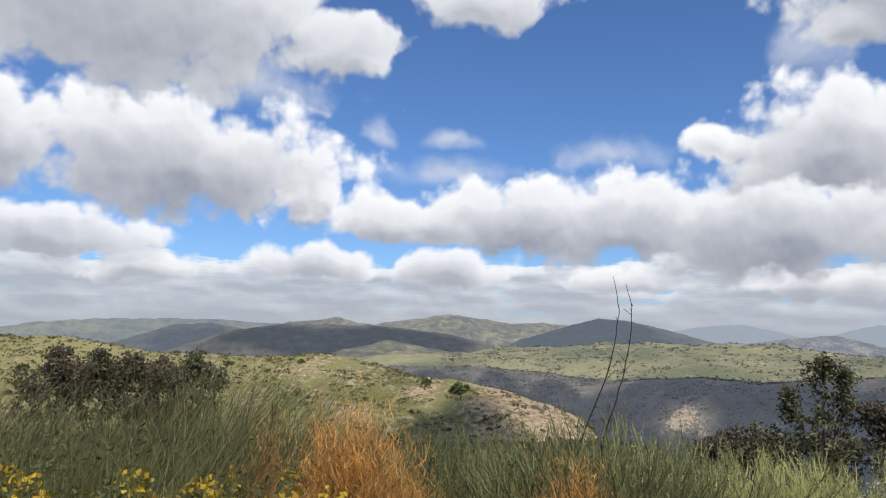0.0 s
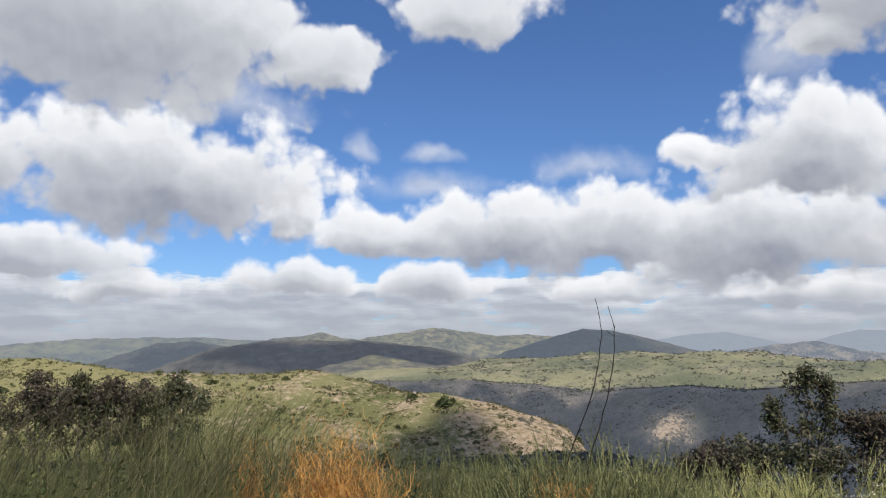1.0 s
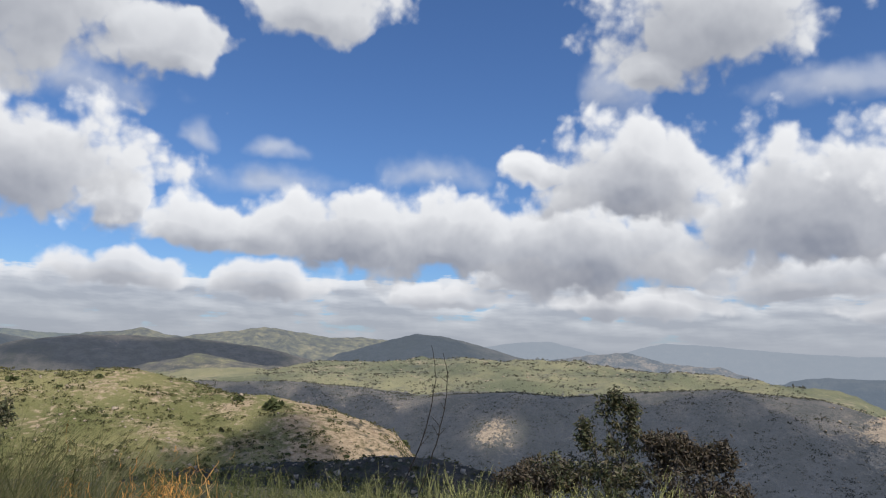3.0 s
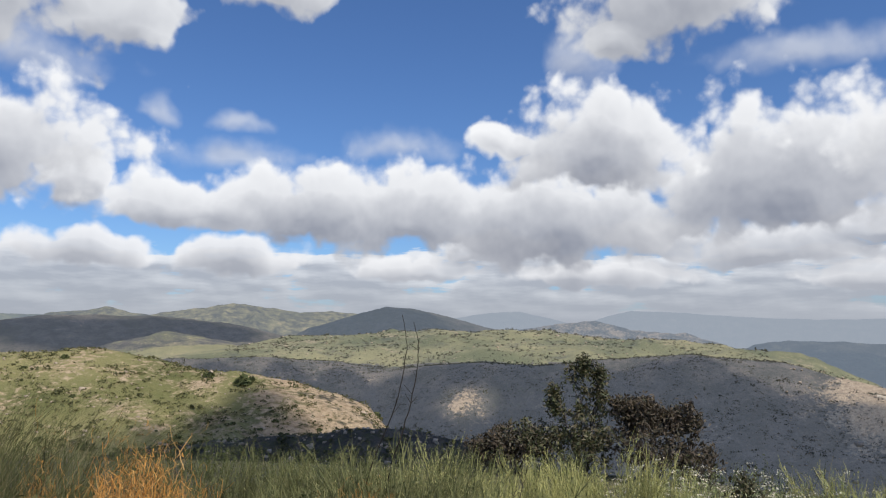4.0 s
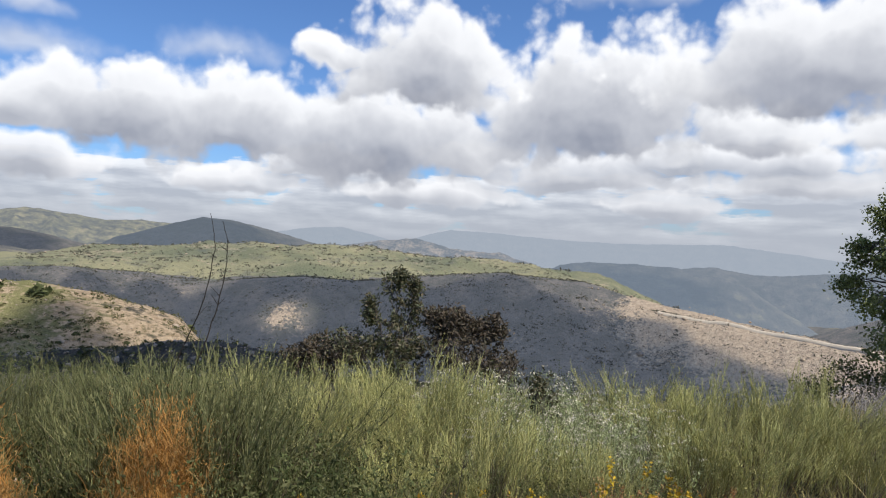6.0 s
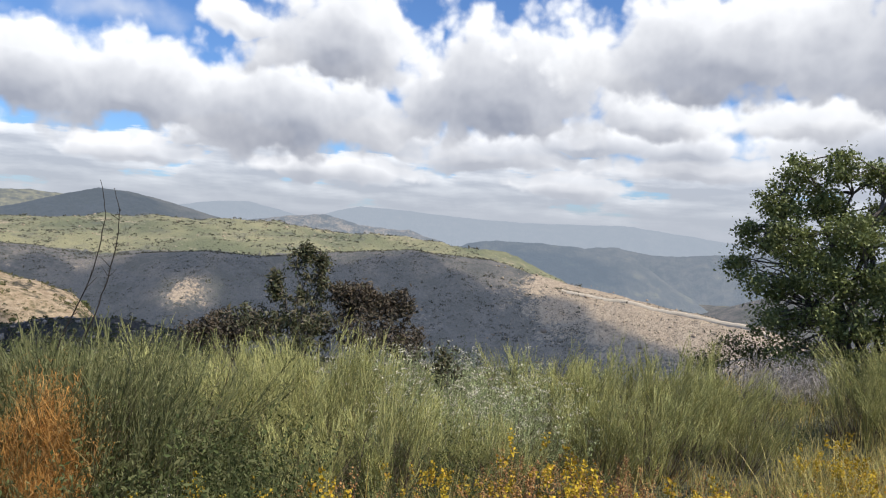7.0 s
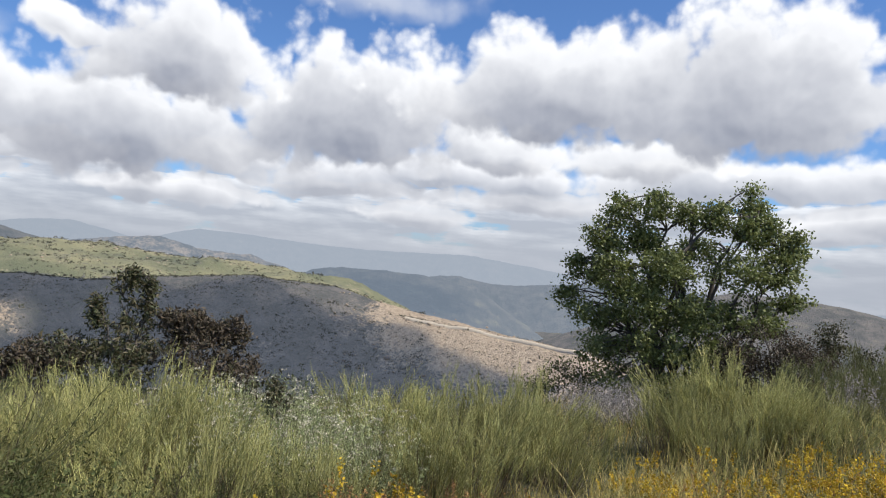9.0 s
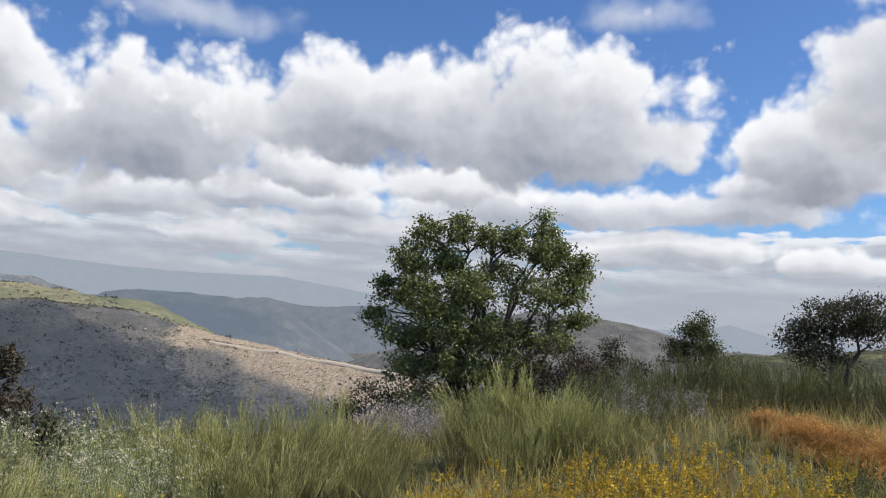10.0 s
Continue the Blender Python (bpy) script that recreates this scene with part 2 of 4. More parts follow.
GRASS = plant_material("tall_grass", [(0.051, 0.065, 0.023), (0.081, 0.090, 0.032), (0.150, 0.132, 0.060), (0.062, 0.076, 0.026), (0.246, 0.207, 0.110)])
MEADOW = plant_material("meadow_grass", [(0.310, 0.305, 0.105), (0.430, 0.385, 0.145), (0.580, 0.465, 0.195), (0.350, 0.330, 0.120), (0.620, 0.430, 0.135)])
BROOM = plant_material("broom_stems", [(0.215, 0.232, 0.082), (0.370, 0.365, 0.140), (0.520, 0.480, 0.205), (0.280, 0.285, 0.105)])
BROOM_GREY = plant_material("grey_broom_stems", [(0.082, 0.094, 0.036), (0.146, 0.154, 0.062), (0.236, 0.228, 0.104), (0.098, 0.108, 0.042)])
DEAD = plant_material("dead_twigs", [(0.06, 0.045, 0.03), (0.11, 0.08, 0.055), (0.16, 0.12, 0.09)], 0.0)
DODDER = plant_material("orange_threads", [(0.46, 0.225, 0.055), (0.60, 0.32, 0.090), (0.31, 0.145, 0.040), (0.55, 0.36, 0.14)], 0.25)
BUCKWHEAT = plant_material("buckwheat_leaves", [(0.253, 0.299, 0.132), (0.345, 0.380, 0.190), (0.414, 0.437, 0.241)])
WHITE_HEADS = plant_material("white_flower_heads", [(0.55, 0.51, 0.39), (0.66, 0.61, 0.49), (0.42, 0.38, 0.27)], 0.2)
YELLOW_HEADS = plant_material("yellow_flowers", [(0.52, 0.36, 0.03), (0.62, 0.46, 0.05), (0.50, 0.27, 0.04)], 0.3)
RUST_HEADS = plant_material("rust_seed_heads", [(0.34, 0.17, 0.07), (0.44, 0.25, 0.10), (0.25, 0.12, 0.05)], 0.15)
SAGE_HEADS = plant_material("sage_spikes", [(0.36, 0.32, 0.30), (0.44, 0.40, 0.375), (0.28, 0.25, 0.22)], 0.15)
OAK_LEAF = plant_material("oak_leaves", [(0.110, 0.138, 0.044), (0.165, 0.190, 0.062), (0.200, 0.218, 0.078), (0.130, 0.155, 0.052)], 0.28, 0.5, 0.4)
SUMAC_LEAF = plant_material("sumac_leaves", [(0.050, 0.062, 0.030), (0.080, 0.085, 0.038), (0.100, 0.080, 0.045), (0.062, 0.070, 0.032)], 0.2, 0.55, 0.35)
RED_LEAF = plant_material("reddish_leaves", [(0.075, 0.058, 0.040), (0.105, 0.080, 0.055), (0.062, 0.060, 0.036)], 0.2, 0.6, 0.3)
BUSH_LEAF = plant_material("bush_leaves", [(0.085, 0.10, 0.042), (0.125, 0.14, 0.055), (0.11, 0.12, 0.055)], 0.2)
HILL_SCRUB = plant_material("hill_scrub", [(0.065, 0.072, 0.032), (0.10, 0.10, 0.042), (0.15, 0.135, 0.058), (0.08, 0.08, 0.04)], 0.1)
FORB = plant_material("forb_leaves", [(0.055, 0.074, 0.024), (0.092, 0.110, 0.037), (0.145, 0.145, 0.062), (0.070, 0.086, 0.030)])
STALK = plant_material("stalk_skin", [(0.022, 0.017, 0.013), (0.045, 0.035, 0.026)], 0.0)
GREY_SCRUB = plant_material("grey_scrub", [(0.066, 0.071, 0.048), (0.108, 0.105, 0.078), (0.165, 0.150, 0.120)], 0.1)


def bark_material():
    m, k = material("bark")
    pos = k.n("ShaderNodeTexCoord").outputs["Object"]
    n = k.noise(k.vec("MULTIPLY", pos, (9, 9, 2)), 1.5, 6.0, 0.65)
    finish(k, k.mix(n, (0.055, 0.047, 0.040), (0.17, 0.15, 0.13)), 0.9, bump=(n, 0.8, 0.03))
    return m


def road_material():
    m, k = material("dirt_road")
    pos = k.n("ShaderNodeNewGeometry").outputs["Position"]
    n = k.noise(pos, 0.35, 5.0, 0.65)
    finish(k, k.mix(n, (0.48, 0.41, 0.32), (0.60, 0.53, 0.43)), 0.95, bump=(n, 0.4, 0.2))
    return m


def rock_material():
    m, k = material("pale_rock")
    pos = k.n("ShaderNodeTexCoord").outputs["Object"]
    n = k.noise(pos, 1.2, 6.0, 0.65)
    finish(k, k.mix(n, (0.30, 0.235, 0.17), (0.48, 0.40, 0.31)), 0.9, bump=(n, 0.6, 0.2))
    return m


def cloud_material(name, thin):
    m, k = material(name)
    pos = k.n("ShaderNodeTexCoord").outputs["Object"]
    d = k.n("ShaderNodeBsdfDiffuse")
    k.put(d.inputs[0], k.mix(k.noise(pos, 0.01, 5.0), (0.74, 0.75, 0.77), (0.86, 0.86, 0.86)))
    mix = k.n("ShaderNodeMixShader")
    mix.inputs[0].default_value = thin   # vapour lets part of the light through
    k.put(mix.inputs[1], d.outputs[0])
    k.put(mix.inputs[2], k.n("ShaderNodeBsdfTransparent").outputs[0])
    k.put(k.n("ShaderNodeOutputMaterial").inputs[0], mix.outputs[0])
    return m


BARK, ROAD, ROCK = bark_material(), road_material(), rock_material()
# surfaces of the unseen shading clouds; transparency sets how deep their shade is
CLOUD, THICK_CLOUD = cloud_material("thin_cloud", 0.87), cloud_material("thick_cloud", 0.44)


# ---------- mesh helpers ----------
def mesh_of(name, verts, quads=None, tris=None, mat=None, smooth=False):
    """A mesh from numpy arrays of vertices, quads and triangles."""
    me = bpy.data.meshes.new(name)
    verts = np.asarray(verts, np.float32).reshape(-1, 3)
    quads = np.zeros((0, 4), np.int32) if quads is None else np.asarray(quads, np.int32).reshape(-1, 4)
    tris = np.zeros((0, 3), np.int32) if tris is None else np.asarray(tris, np.int32).reshape(-1, 3)
    loops = np.concatenate([quads.ravel(), tris.ravel()])
    starts = np.concatenate([np.arange(len(quads)) * 4, len(quads) * 4 + np.arange(len(tris)) * 3])
    me.vertices.add(len(verts))
    me.vertices.foreach_set("co", verts.ravel())
    me.loops.add(len(loops))
    me.loops.foreach_set("vertex_index", loops.astype(np.int32))
    me.polygons.add(len(starts))
    me.polygons.foreach_set("loop_start", starts.astype(np.int32))
    if smooth:
        me.polygons.foreach_set("use_smooth", np.ones(len(starts), bool))
    me.update(calc_edges=True)
    me.validate()
    if mat:
        me.materials.append(mat)
    return me


class Geo:
    """Collects ribbons, leaves and tubes for one mesh."""

    def __init__(self):
        self.v, self.q, self.t, self.n = [], [], [], 0

    def add(self, v, q=None, t=None):
        if q is not None and len(q):
            self.q.append(q + self.n)
        if t is not None and len(t):
            self.t.append(t + self.n)
        self.v.append(v)
        self.n += len(v)

    def mesh(self, name, mat, smooth=False):
        return mesh_of(name, np.concatenate(self.v), np.concatenate(self.q) if self.q else None,
                       np.concatenate(self.t) if self.t else None, mat, smooth)

    def ribbons(self, paths, width, rng):
        """Tapered strips along paths of shape (count, points, 3); width per strip."""
        c, s, _ = paths.shape
        turn = rng.uniform(0, 2 * np.pi, c)
        side = np.stack([np.cos(turn), np.sin(turn), np.zeros(c)], 1)[:, None, :]
        taper = np.linspace(1, 0.25, s)[None, :, None] * np.asarray(width).reshape(-1, 1, 1) / 2
        v = np.stack([paths - side * taper, paths + side * taper], 2).reshape(-1, 3)
        i = (np.arange(c)[:, None] * s + np.arange(s - 1)[None, :]).ravel() * 2
        self.add(v, np.stack([i, i + 1, i + 3, i + 2], 1))

    def leaves(self, centre, length, width, rng, up=0.0):
        """Folded diamond leaves with random turns at each centre."""
        c = len(centre)
        a = rng.normal(size=(c, 3)) + np.array([0, 0, up])
        a /= np.linalg.norm(a, axis=1, keepdims=True)
        b = np.cross(a, rng.normal(size=(c, 3)))
        b /= np.linalg.norm(b, axis=1, keepdims=True) + 1e-9
        n = np.cross(a, b)
        ln, wd = np.asarray(length).reshape(-1, 1), np.asarray(width).reshape(-1, 1)
        v = np.stack([centre - a * ln / 2, centre + b * wd / 2 + n * wd * 0.15, centre + a * ln / 2, centre - b * wd / 2 + n * wd * 0.15], 1).reshape(-1, 3)
        i = np.arange(c) * 4
        self.add(v, None, np.concatenate([np.stack([i, i + 1, i + 2], 1), np.stack([i, i + 2, i + 3], 1)]))

    def tube(self, pts, radii, sides=6):
        pts = np.asarray(pts, float)
        d = np.gradient(pts, axis=0)
        d /= np.linalg.norm(d, axis=1, keepdims=True) + 1e-9
        ref = np.where(np.abs(d[:, 2:3]) > 0.9, np.array([[1.0, 0, 0]]), np.array([[0, 0, 1.0]]))
        u = np.cross(d, ref)
        u /= np.linalg.norm(u, axis=1, keepdims=True) + 1e-9
        w = np.cross(d, u)
        ang = np.arange(sides) * 2 * np.pi / sides
        ring = np.cos(ang)[None, :, None] * u[:, None] + np.sin(ang)[None, :, None] * w[:, None]
        v = (pts[:, None] + ring * np.asarray(radii).reshape(-1, 1, 1)).reshape(-1, 3)
        q = []
        for i in range(len(pts) - 1):
            for j in range(sides):
                a, b = i * sides + j, i * sides + (j + 1) % sides
                q.append((a, b, b + sides, a + sides))
        self.add(v, np.array(q))


def part(name, mesh, parent, label=""):
    """One mesh object under a thing."""
    ob = new(name, mesh)
    ob.parent = parent
    if label:
        ob["label"] = label
    return ob


def thing(name, label, category, group="", kind=""):
    return tagged(new(name), label, category, group, kind)


# ---------- lattice noise for relief ----------
def value_noise(x, y, seed=0):
    xi, yi = np.floor(x).astype(np.int64), np.floor(y).astype(np.int64)
    fx, fy = x - xi, y - yi
    fx, fy = fx * fx * (3 - 2 * fx), fy * fy * (3 - 2 * fy)

    def h(i, j):
        n = (i * 374761393 + j * 668265263 + seed * 982451653) & 0x7FFFFFFF
        n = ((n ^ (n >> 13)) * 1274126177) & 0x7FFFFFFF
        return ((n ^ (n >> 16)) & 0xFFFF) / 65535.0
    return (h(xi, yi) * (1 - fx) + h(xi + 1, yi) * fx) * (1 - fy) + (h(xi, yi + 1) * (1 - fx) + h(xi + 1, yi + 1) * fx) * fy


def fbm(x, y, octaves=4, seed=0):
    s, a, t = 0.0, 0.5, 0.0
    for o in range(octaves):
        s = s + a * (value_noise(x * 2 ** o + 17.3 * o, y * 2 ** o - 9.1 * o, seed + o) * 2 - 1)
        t += a
        a *= 0.55
    return s / t


def ridged(x, y, octaves=4, seed=0):
    s, a, t = 0.0, 0.5, 0.0
    for o in range(octaves):
        s = s + a * (1 - np.abs(value_noise(x * 2 ** o + 5.7 * o, y * 2 ** o + 3.3 * o, seed + o) * 2 - 1))
        t += a
        a *= 0.55
    return s / t


# ---------- land ----------
def crest(points):
    """Crest line through (compass degrees, distance, degrees above the eye) as x, y, z."""
    a, r, e = np.array(points, float).T
    fine = np.linspace(a[0], a[-1], 3 * len(a))
    r2, e2 = np.interp(fine, a, r), np.interp(fine, a, e)
    a2 = np.radians(fine)
    return np.stack([r2 * np.sin(a2), r2 * np.cos(a2), EYE + r2 * np.tan(np.radians(e2))], 1)


def ridge(x, y, line, front, back, rounding):
    """Height of a ridge that falls away on both sides of its crest line."""
    best = np.full(x.shape, -1e4)
    r = np.hypot(x, y)
    far = r > 48
    if far.any() and not far.all():
        best[far] = ridge(x[far], y[far], line, front, back, rounding)
        return best
    if not far.any():
        return best
    for p, q in zip(line[:-1], line[1:]):
        d = q[:2] - p[:2]
        t = np.clip(((x - p[0]) * d[0] + (y - p[1]) * d[1]) / (d @ d), 0, 1)
        cx, cy, cz = p[0] + t * d[0], p[1] + t * d[1], p[2] + t * (q[2] - p[2])
        dist = np.hypot(x - cx, y - cy)
        k = np.where(r < np.hypot(cx, cy), front, back)
        best = np.maximum(best, cz - k * (np.sqrt(dist ** 2 + rounding ** 2) - rounding))
    return best


HILL = crest([(-46, 260, 0.6), (-30.7, 250, -0.42), (-27.4, 245, -0.30), (-22, 240, -1.2), (-13, 235, -1.55), (-10.2, 232, -1.2), (-8.2, 230, -1.45), (-6.1, 225, -2.4),
              (-0.9, 215, -2.9), (1.7, 210, -3.0), (5.2, 200, -4.3), (8.0, 190, -5.75), (10.3, 183, -7.3), (11.6, 178, -9.5), (12.8, 172, -13.0)])
KNOLL = crest([(-6, 92, -8.6), (0.3, 90, -8.0), (6.8, 88, -7.75), (10.6, 86, -7.65), (14.5, 85, -7.8), (17.1, 82, -9.1), (19.2, 78, -11.4)])
CANYON = crest([(-6, 720, -2.2), (2.9, 705, -2.1), (10.6, 690, -2.9), (14.5, 680, -3.1), (17.1, 672, -2.85), (19.2, 668, -2.45), (25.7, 660, -3.2), (29.9, 655, -2.75),
                (33.9, 655, -1.75), (36.8, 655, -1.95), (39.7, 650, -2.72), (43.2, 640, -3.78), (45.2, 635, -4.0), (49.3, 620, -4.45), (53.9, 605, -5.05), (60, 585, -5.8), (64, 570, -7.5)])
PLATEAU = crest([(0, 1010, -1.5), (4.1, 1020, -0.75), (7.5, 1030, -0.3), (10.1, 1035, 0.0), (14.9, 1035, 0.02), (19.2, 1030, 0.3), (23.6, 1020, 0.3), (26.6, 1010, -0.05),
                 (29.1, 990, -0.65), (32.7, 960, -1.2), (36.5, 900, -1.75)])
SWELL = crest([(8, 830, -1.9), (15, 840, -1.35), (19, 850, -1.25), (24, 850, -1.7), (30, 840, -1.9)])
DARK_RIDGE = crest([(-22, 1280, -2.6), (-18.9, 1290, -1.35), (-17, 1300, -0.3), (-14.6, 1310, 0.6), (-12.1, 1315, 1.0), (-7.9, 1320, 1.05), (-3.6, 1310, 0.82), (-0.1, 1300, 0.45),
                    (2.6, 1290, -0.15), (4.6, 1280, -0.95)])
DARK_SPUR = crest([(-4, 1120, -0.2), (0, 1090, -0.8), (3, 1060, -1.35), (6, 1030, -2.0)])
EAST_HILL = crest([(66.5, 900, -3.5), (71, 900, -0.6), (74.9, 900, -0.75), (77.4, 890, -1.0), (81.1, 870, -1.9), (85.4, 840, -3.3), (90, 800, -5.2)])
EAST_FOOT = crest([(74, 420, -5.0), (79, 410, -4.3), (84, 400, -4.6), (90, 390, -5.5)])

SLOPE_AZ = [-180, -60, -40, -15, 0, 20, 45, 62, 72, 85, 110, 180]
SLOPE = [0.0, 0.02, 0.04, 0.05, 0.06, 0.075, 0.085, 0.10, 0.08, 0.035, 0.01, 0.0]
EDGE_AZ = [-180, -60, -30, 0, 50, 66, 80, 100, 180]
EDGE = [200, 60, 20, 16, 16, 26, 50, 100, 200]

RIM_AZ = np.degrees(np.arctan2(CANYON[:, 0], CANYON[:, 1]))
RIM_R = np.hypot(CANYON[:, 0], CANYON[:, 1])


def height(x, y):
    """Ground height and the index of the land form that makes it."""
    r = np.hypot(x, y)
    a = np.degrees(np.arctan2(x, y))
    edge = np.interp(a, EDGE_AZ, EDGE)
    near = -np.interp(a, SLOPE_AZ, SLOPE) * np.minimum(r, edge) - 0.36 * np.maximum(r - edge, 0)
    near = near + 0.12 * fbm(x / 3, y / 3, 3, 3) * np.clip(r / 3 - 0.7, 0, 1) + fbm(x / 18, y / 18, 3, 5) * np.clip((r - 25) / 40, 0, 1) * 2.5
    wander = 2.2 * fbm(x / 150, y / 150, 3, 41) + 0.7 * fbm(x / 45, y / 45, 3, 42)
    gully = 1 - ridged(x / 95 + wander * 0.25, y / 150 + wander * 0.3, 5, 21)
    # the plateau breaks off at the rim of the canyon
    rim = np.interp(a, RIM_AZ, RIM_R)
    lip = 0.62 * np.maximum(rim + 12 - r, 0) + 7.0 * np.maximum(a - 43, 0)
    behind = 0.30 * np.maximum(r - rim - 3, 0) * np.clip((a - 41) / 4, 0, 1)
    layers = [
        near,
        ridge(x, y, HILL, 0.30, 0.9, 7) - 5.0 * (1 - ridged(x / 40, y / 40, 5, 7)) * np.clip((235 - r) / 50, 0, 1) + 0.9 * fbm(x / 9, y / 9, 4, 8) - 3.6 * np.maximum(a - 10.6, 0),
        ridge(x, y, KNOLL, 0.5, 0.5, 5) + 0.9 * fbm(x / 5, y / 5, 4, 9),
        ridge(x, y, CANYON, 0.52, 0.10, 14) - 22 * gully * np.clip((rim - 8 - r) / 60, 0, 1) + 2.0 * fbm(x / 22, y / 22, 4, 10) - behind,
        ridge(x, y, PLATEAU, 0.11, 0.3, 30) + 12.0 * fbm(x / 85, y / 85, 5, 11) - 16 * (1 - ridged(x / 150, y / 150, 4, 18)) + 1 - lip,
        ridge(x, y, SWELL, 0.14, 0.2, 26) + 8.0 * fbm(x / 60, y / 60, 5, 12) - 13 * (1 - ridged(x / 130, y / 130, 4, 19)) + 1 - lip,
        ridge(x, y, DARK_RIDGE, 0.42, 0.4, 30) - 22 * (1 - ridged((a + wander) / 3.0, r / 300, 4, 22)) * np.clip((1300 - r) / 120, 0, 1) + 3 * fbm(x / 40, y / 40, 4, 13),
        ridge(x, y, DARK_SPUR, 0.34, 0.3, 25) + 5 * fbm(x / 40, y / 40, 4, 14),
        ridge(x, y, EAST_HILL, 0.36, 0.4, 25) - 14 * (1 - ridged((a + wander) / 3, r / 260, 4, 23)) * np.clip((890 - r) / 120, 0, 1),
        ridge(x, y, EAST_FOOT, 0.40, 0.3, 14) + 3 * fbm(x / 25, y / 25, 4, 15),
        np.full(x.shape, -150.0) + 8 * fbm(x / 90, y / 90, 3, 16)]
    stack = np.stack(layers)
    return stack.max(0), stack.argmax(0)


# green, bare and scrub cover of each land form
# first row: scrub flecks raised to paint the shaded gaps under near plants
COVER = np.array([(0.50, 0.10, 0.55), (0.84, 0.30, 0.18), (0.20, 0.30, 0.40), (0.02, 0.14, 0.22), (0.76, 0.24, 0.12), (0.78, 0.25, 0.12), (0.10, 0.02, 0.32),
                  (0.45, 0.28, 0.10), (0.20, 0.05, 0.25), (0.15, 0.40, 0.15), (0.3, 0.1, 0.3)])


def build_ground():
    az = np.radians(np.concatenate([np.arange(-48, 112, 0.16), np.arange(112, 312, 4.0)]))
    rad = np.concatenate([[0.0], np.geomspace(0.8, 4600, 400)])
    aa, rr = np.meshgrid(az, rad, indexing="ij")
    x, y = rr * np.sin(aa), rr * np.cos(aa)
    z, which = height(x, y)
    deg = np.degrees(aa)
    cover = COVER[which]
    # meadows, bare ground and thickets change from place to place
    cover = cover + np.stack([0.22 * fbm(x / 60, y / 60, 4, 51), 0.34 * fbm(x / 75, y / 75, 4, 52), 0.34 * fbm(x / 48, y / 48, 4, 53)], -1) * (rr > 60)[..., None]
    # the bare, rocky end of the near hill and the bare flank of the canyon wall
    end = np.clip((deg - 1.0) / 6, 0, 1) * (which == 1)
    cover = cover + end[..., None] * np.array([-0.35, 0.36, 0.04])
    # bare soil, boosted in the sunlit band and faded out where shade falls
    flank = np.clip((deg - 42) / 5, 0, 1) * (which == 3) * np.clip((rr - np.interp(deg, RIM_AZ, RIM_R) + 85) / 40, 0, 1)
    cover = cover + flank[..., None] * np.array([0.0, 0.85, -0.30])
    # paler soil colour adds to the sunlight on one patch of the wall
    bare = np.exp(-(((deg - 18.2) / 1.6) ** 2 + ((rr - 606) / 24) ** 2)) * (which == 3)
    cover = cover + bare[..., None] * np.array([0.0, 0.62, -0.05])
    scar = np.exp(-((deg - 51.2 + (rr - 590) * 0.02) / 0.35) ** 2) * (which == 3) * np.clip((620 - rr) / 40, 0, 1)
    cover = cover + scar[..., None] * np.array([0.0, 0.6, -0.3])
    n, m = z.shape
    i, j = np.meshgrid(np.arange(n), np.arange(m - 1), indexing="ij")
    a, b = (i * m + j).ravel(), (((i + 1) % n) * m + j).ravel()
    me = mesh_of("ground", np.stack([x, y, z], -1), np.stack([a, a + 1, b + 1, b], 1), None, LAND, True)
    # the land across the canyon has thin haze mixed into its material as glow
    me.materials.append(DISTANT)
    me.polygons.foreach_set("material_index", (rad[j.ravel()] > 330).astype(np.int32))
    at = me.attributes.new("cover", "FLOAT_VECTOR", "POINT")
    at.data.foreach_set("vector", np.clip(cover, 0, 1).astype(np.float32).ravel())
    return tagged(new("ground", me), "chaparral hillside dropping into a canyon with grassy hills beyond", "ground", kind="structure")


ground = build_ground()


def zg(x, y):
    return float(height(np.array([x], float), np.array([y], float))[0][0])


def spot(az, r, dz=0.0):
    """A place on the ground by compass degrees and distance."""
    x, y = r * math.sin(radians(az)), r * math.cos(radians(az))
    return x, y, zg(x, y) + dz


def far_range(points, depth, rough, mat, label, seed, cover):
    """A distant mountain range: slopes rising to the crest and falling behind it."""
    a, r, e = np.array(points, float).T
    az = np.arange(a[0], a[-1], 0.09)
    rc, zc = np.interp(az, a, r), EYE + np.interp(az, a, r) * np.tan(np.radians(np.interp(az, a, e)))
    s = np.concatenate([np.linspace(-1, 0, 46), np.linspace(0.03, 0.4, 6)])
    aa, ss = np.meshgrid(np.radians(az), s, indexing="ij")
    rr = rc[:, None] + ss * depth
    x, y = rr * np.sin(aa), rr * np.cos(aa)
    fall = np.abs(ss) ** 1.15 * depth * 0.36
    amp = np.clip(np.abs(ss) * 6, 0.12, 1)
    z = zc[:, None] - fall + 1.7 * rough * amp * (ridged(np.degrees(aa) / 2.9 + 0.8 * fbm(x / 220, y / 220, 3, seed + 9), rr / 420 + 0.5 * fbm(x / 160, y / 160, 3, seed + 8), 5, seed) - 0.75) * 2 + rough * 0.25 * fbm(np.degrees(aa) / 0.7, rr / 80, 3, seed + 5)
    n, m = z.shape
    i, j = np.meshgrid(np.arange(n - 1), np.arange(m - 1), indexing="ij")
    p = (i * m + j).ravel()
    me = mesh_of("backdrop", np.stack([x, y, z], -1), np.stack([p, p + 1, p + m + 1, p + m], 1), None, mat, True)
    at = me.attributes.new("cover", "FLOAT_VECTOR", "POINT")
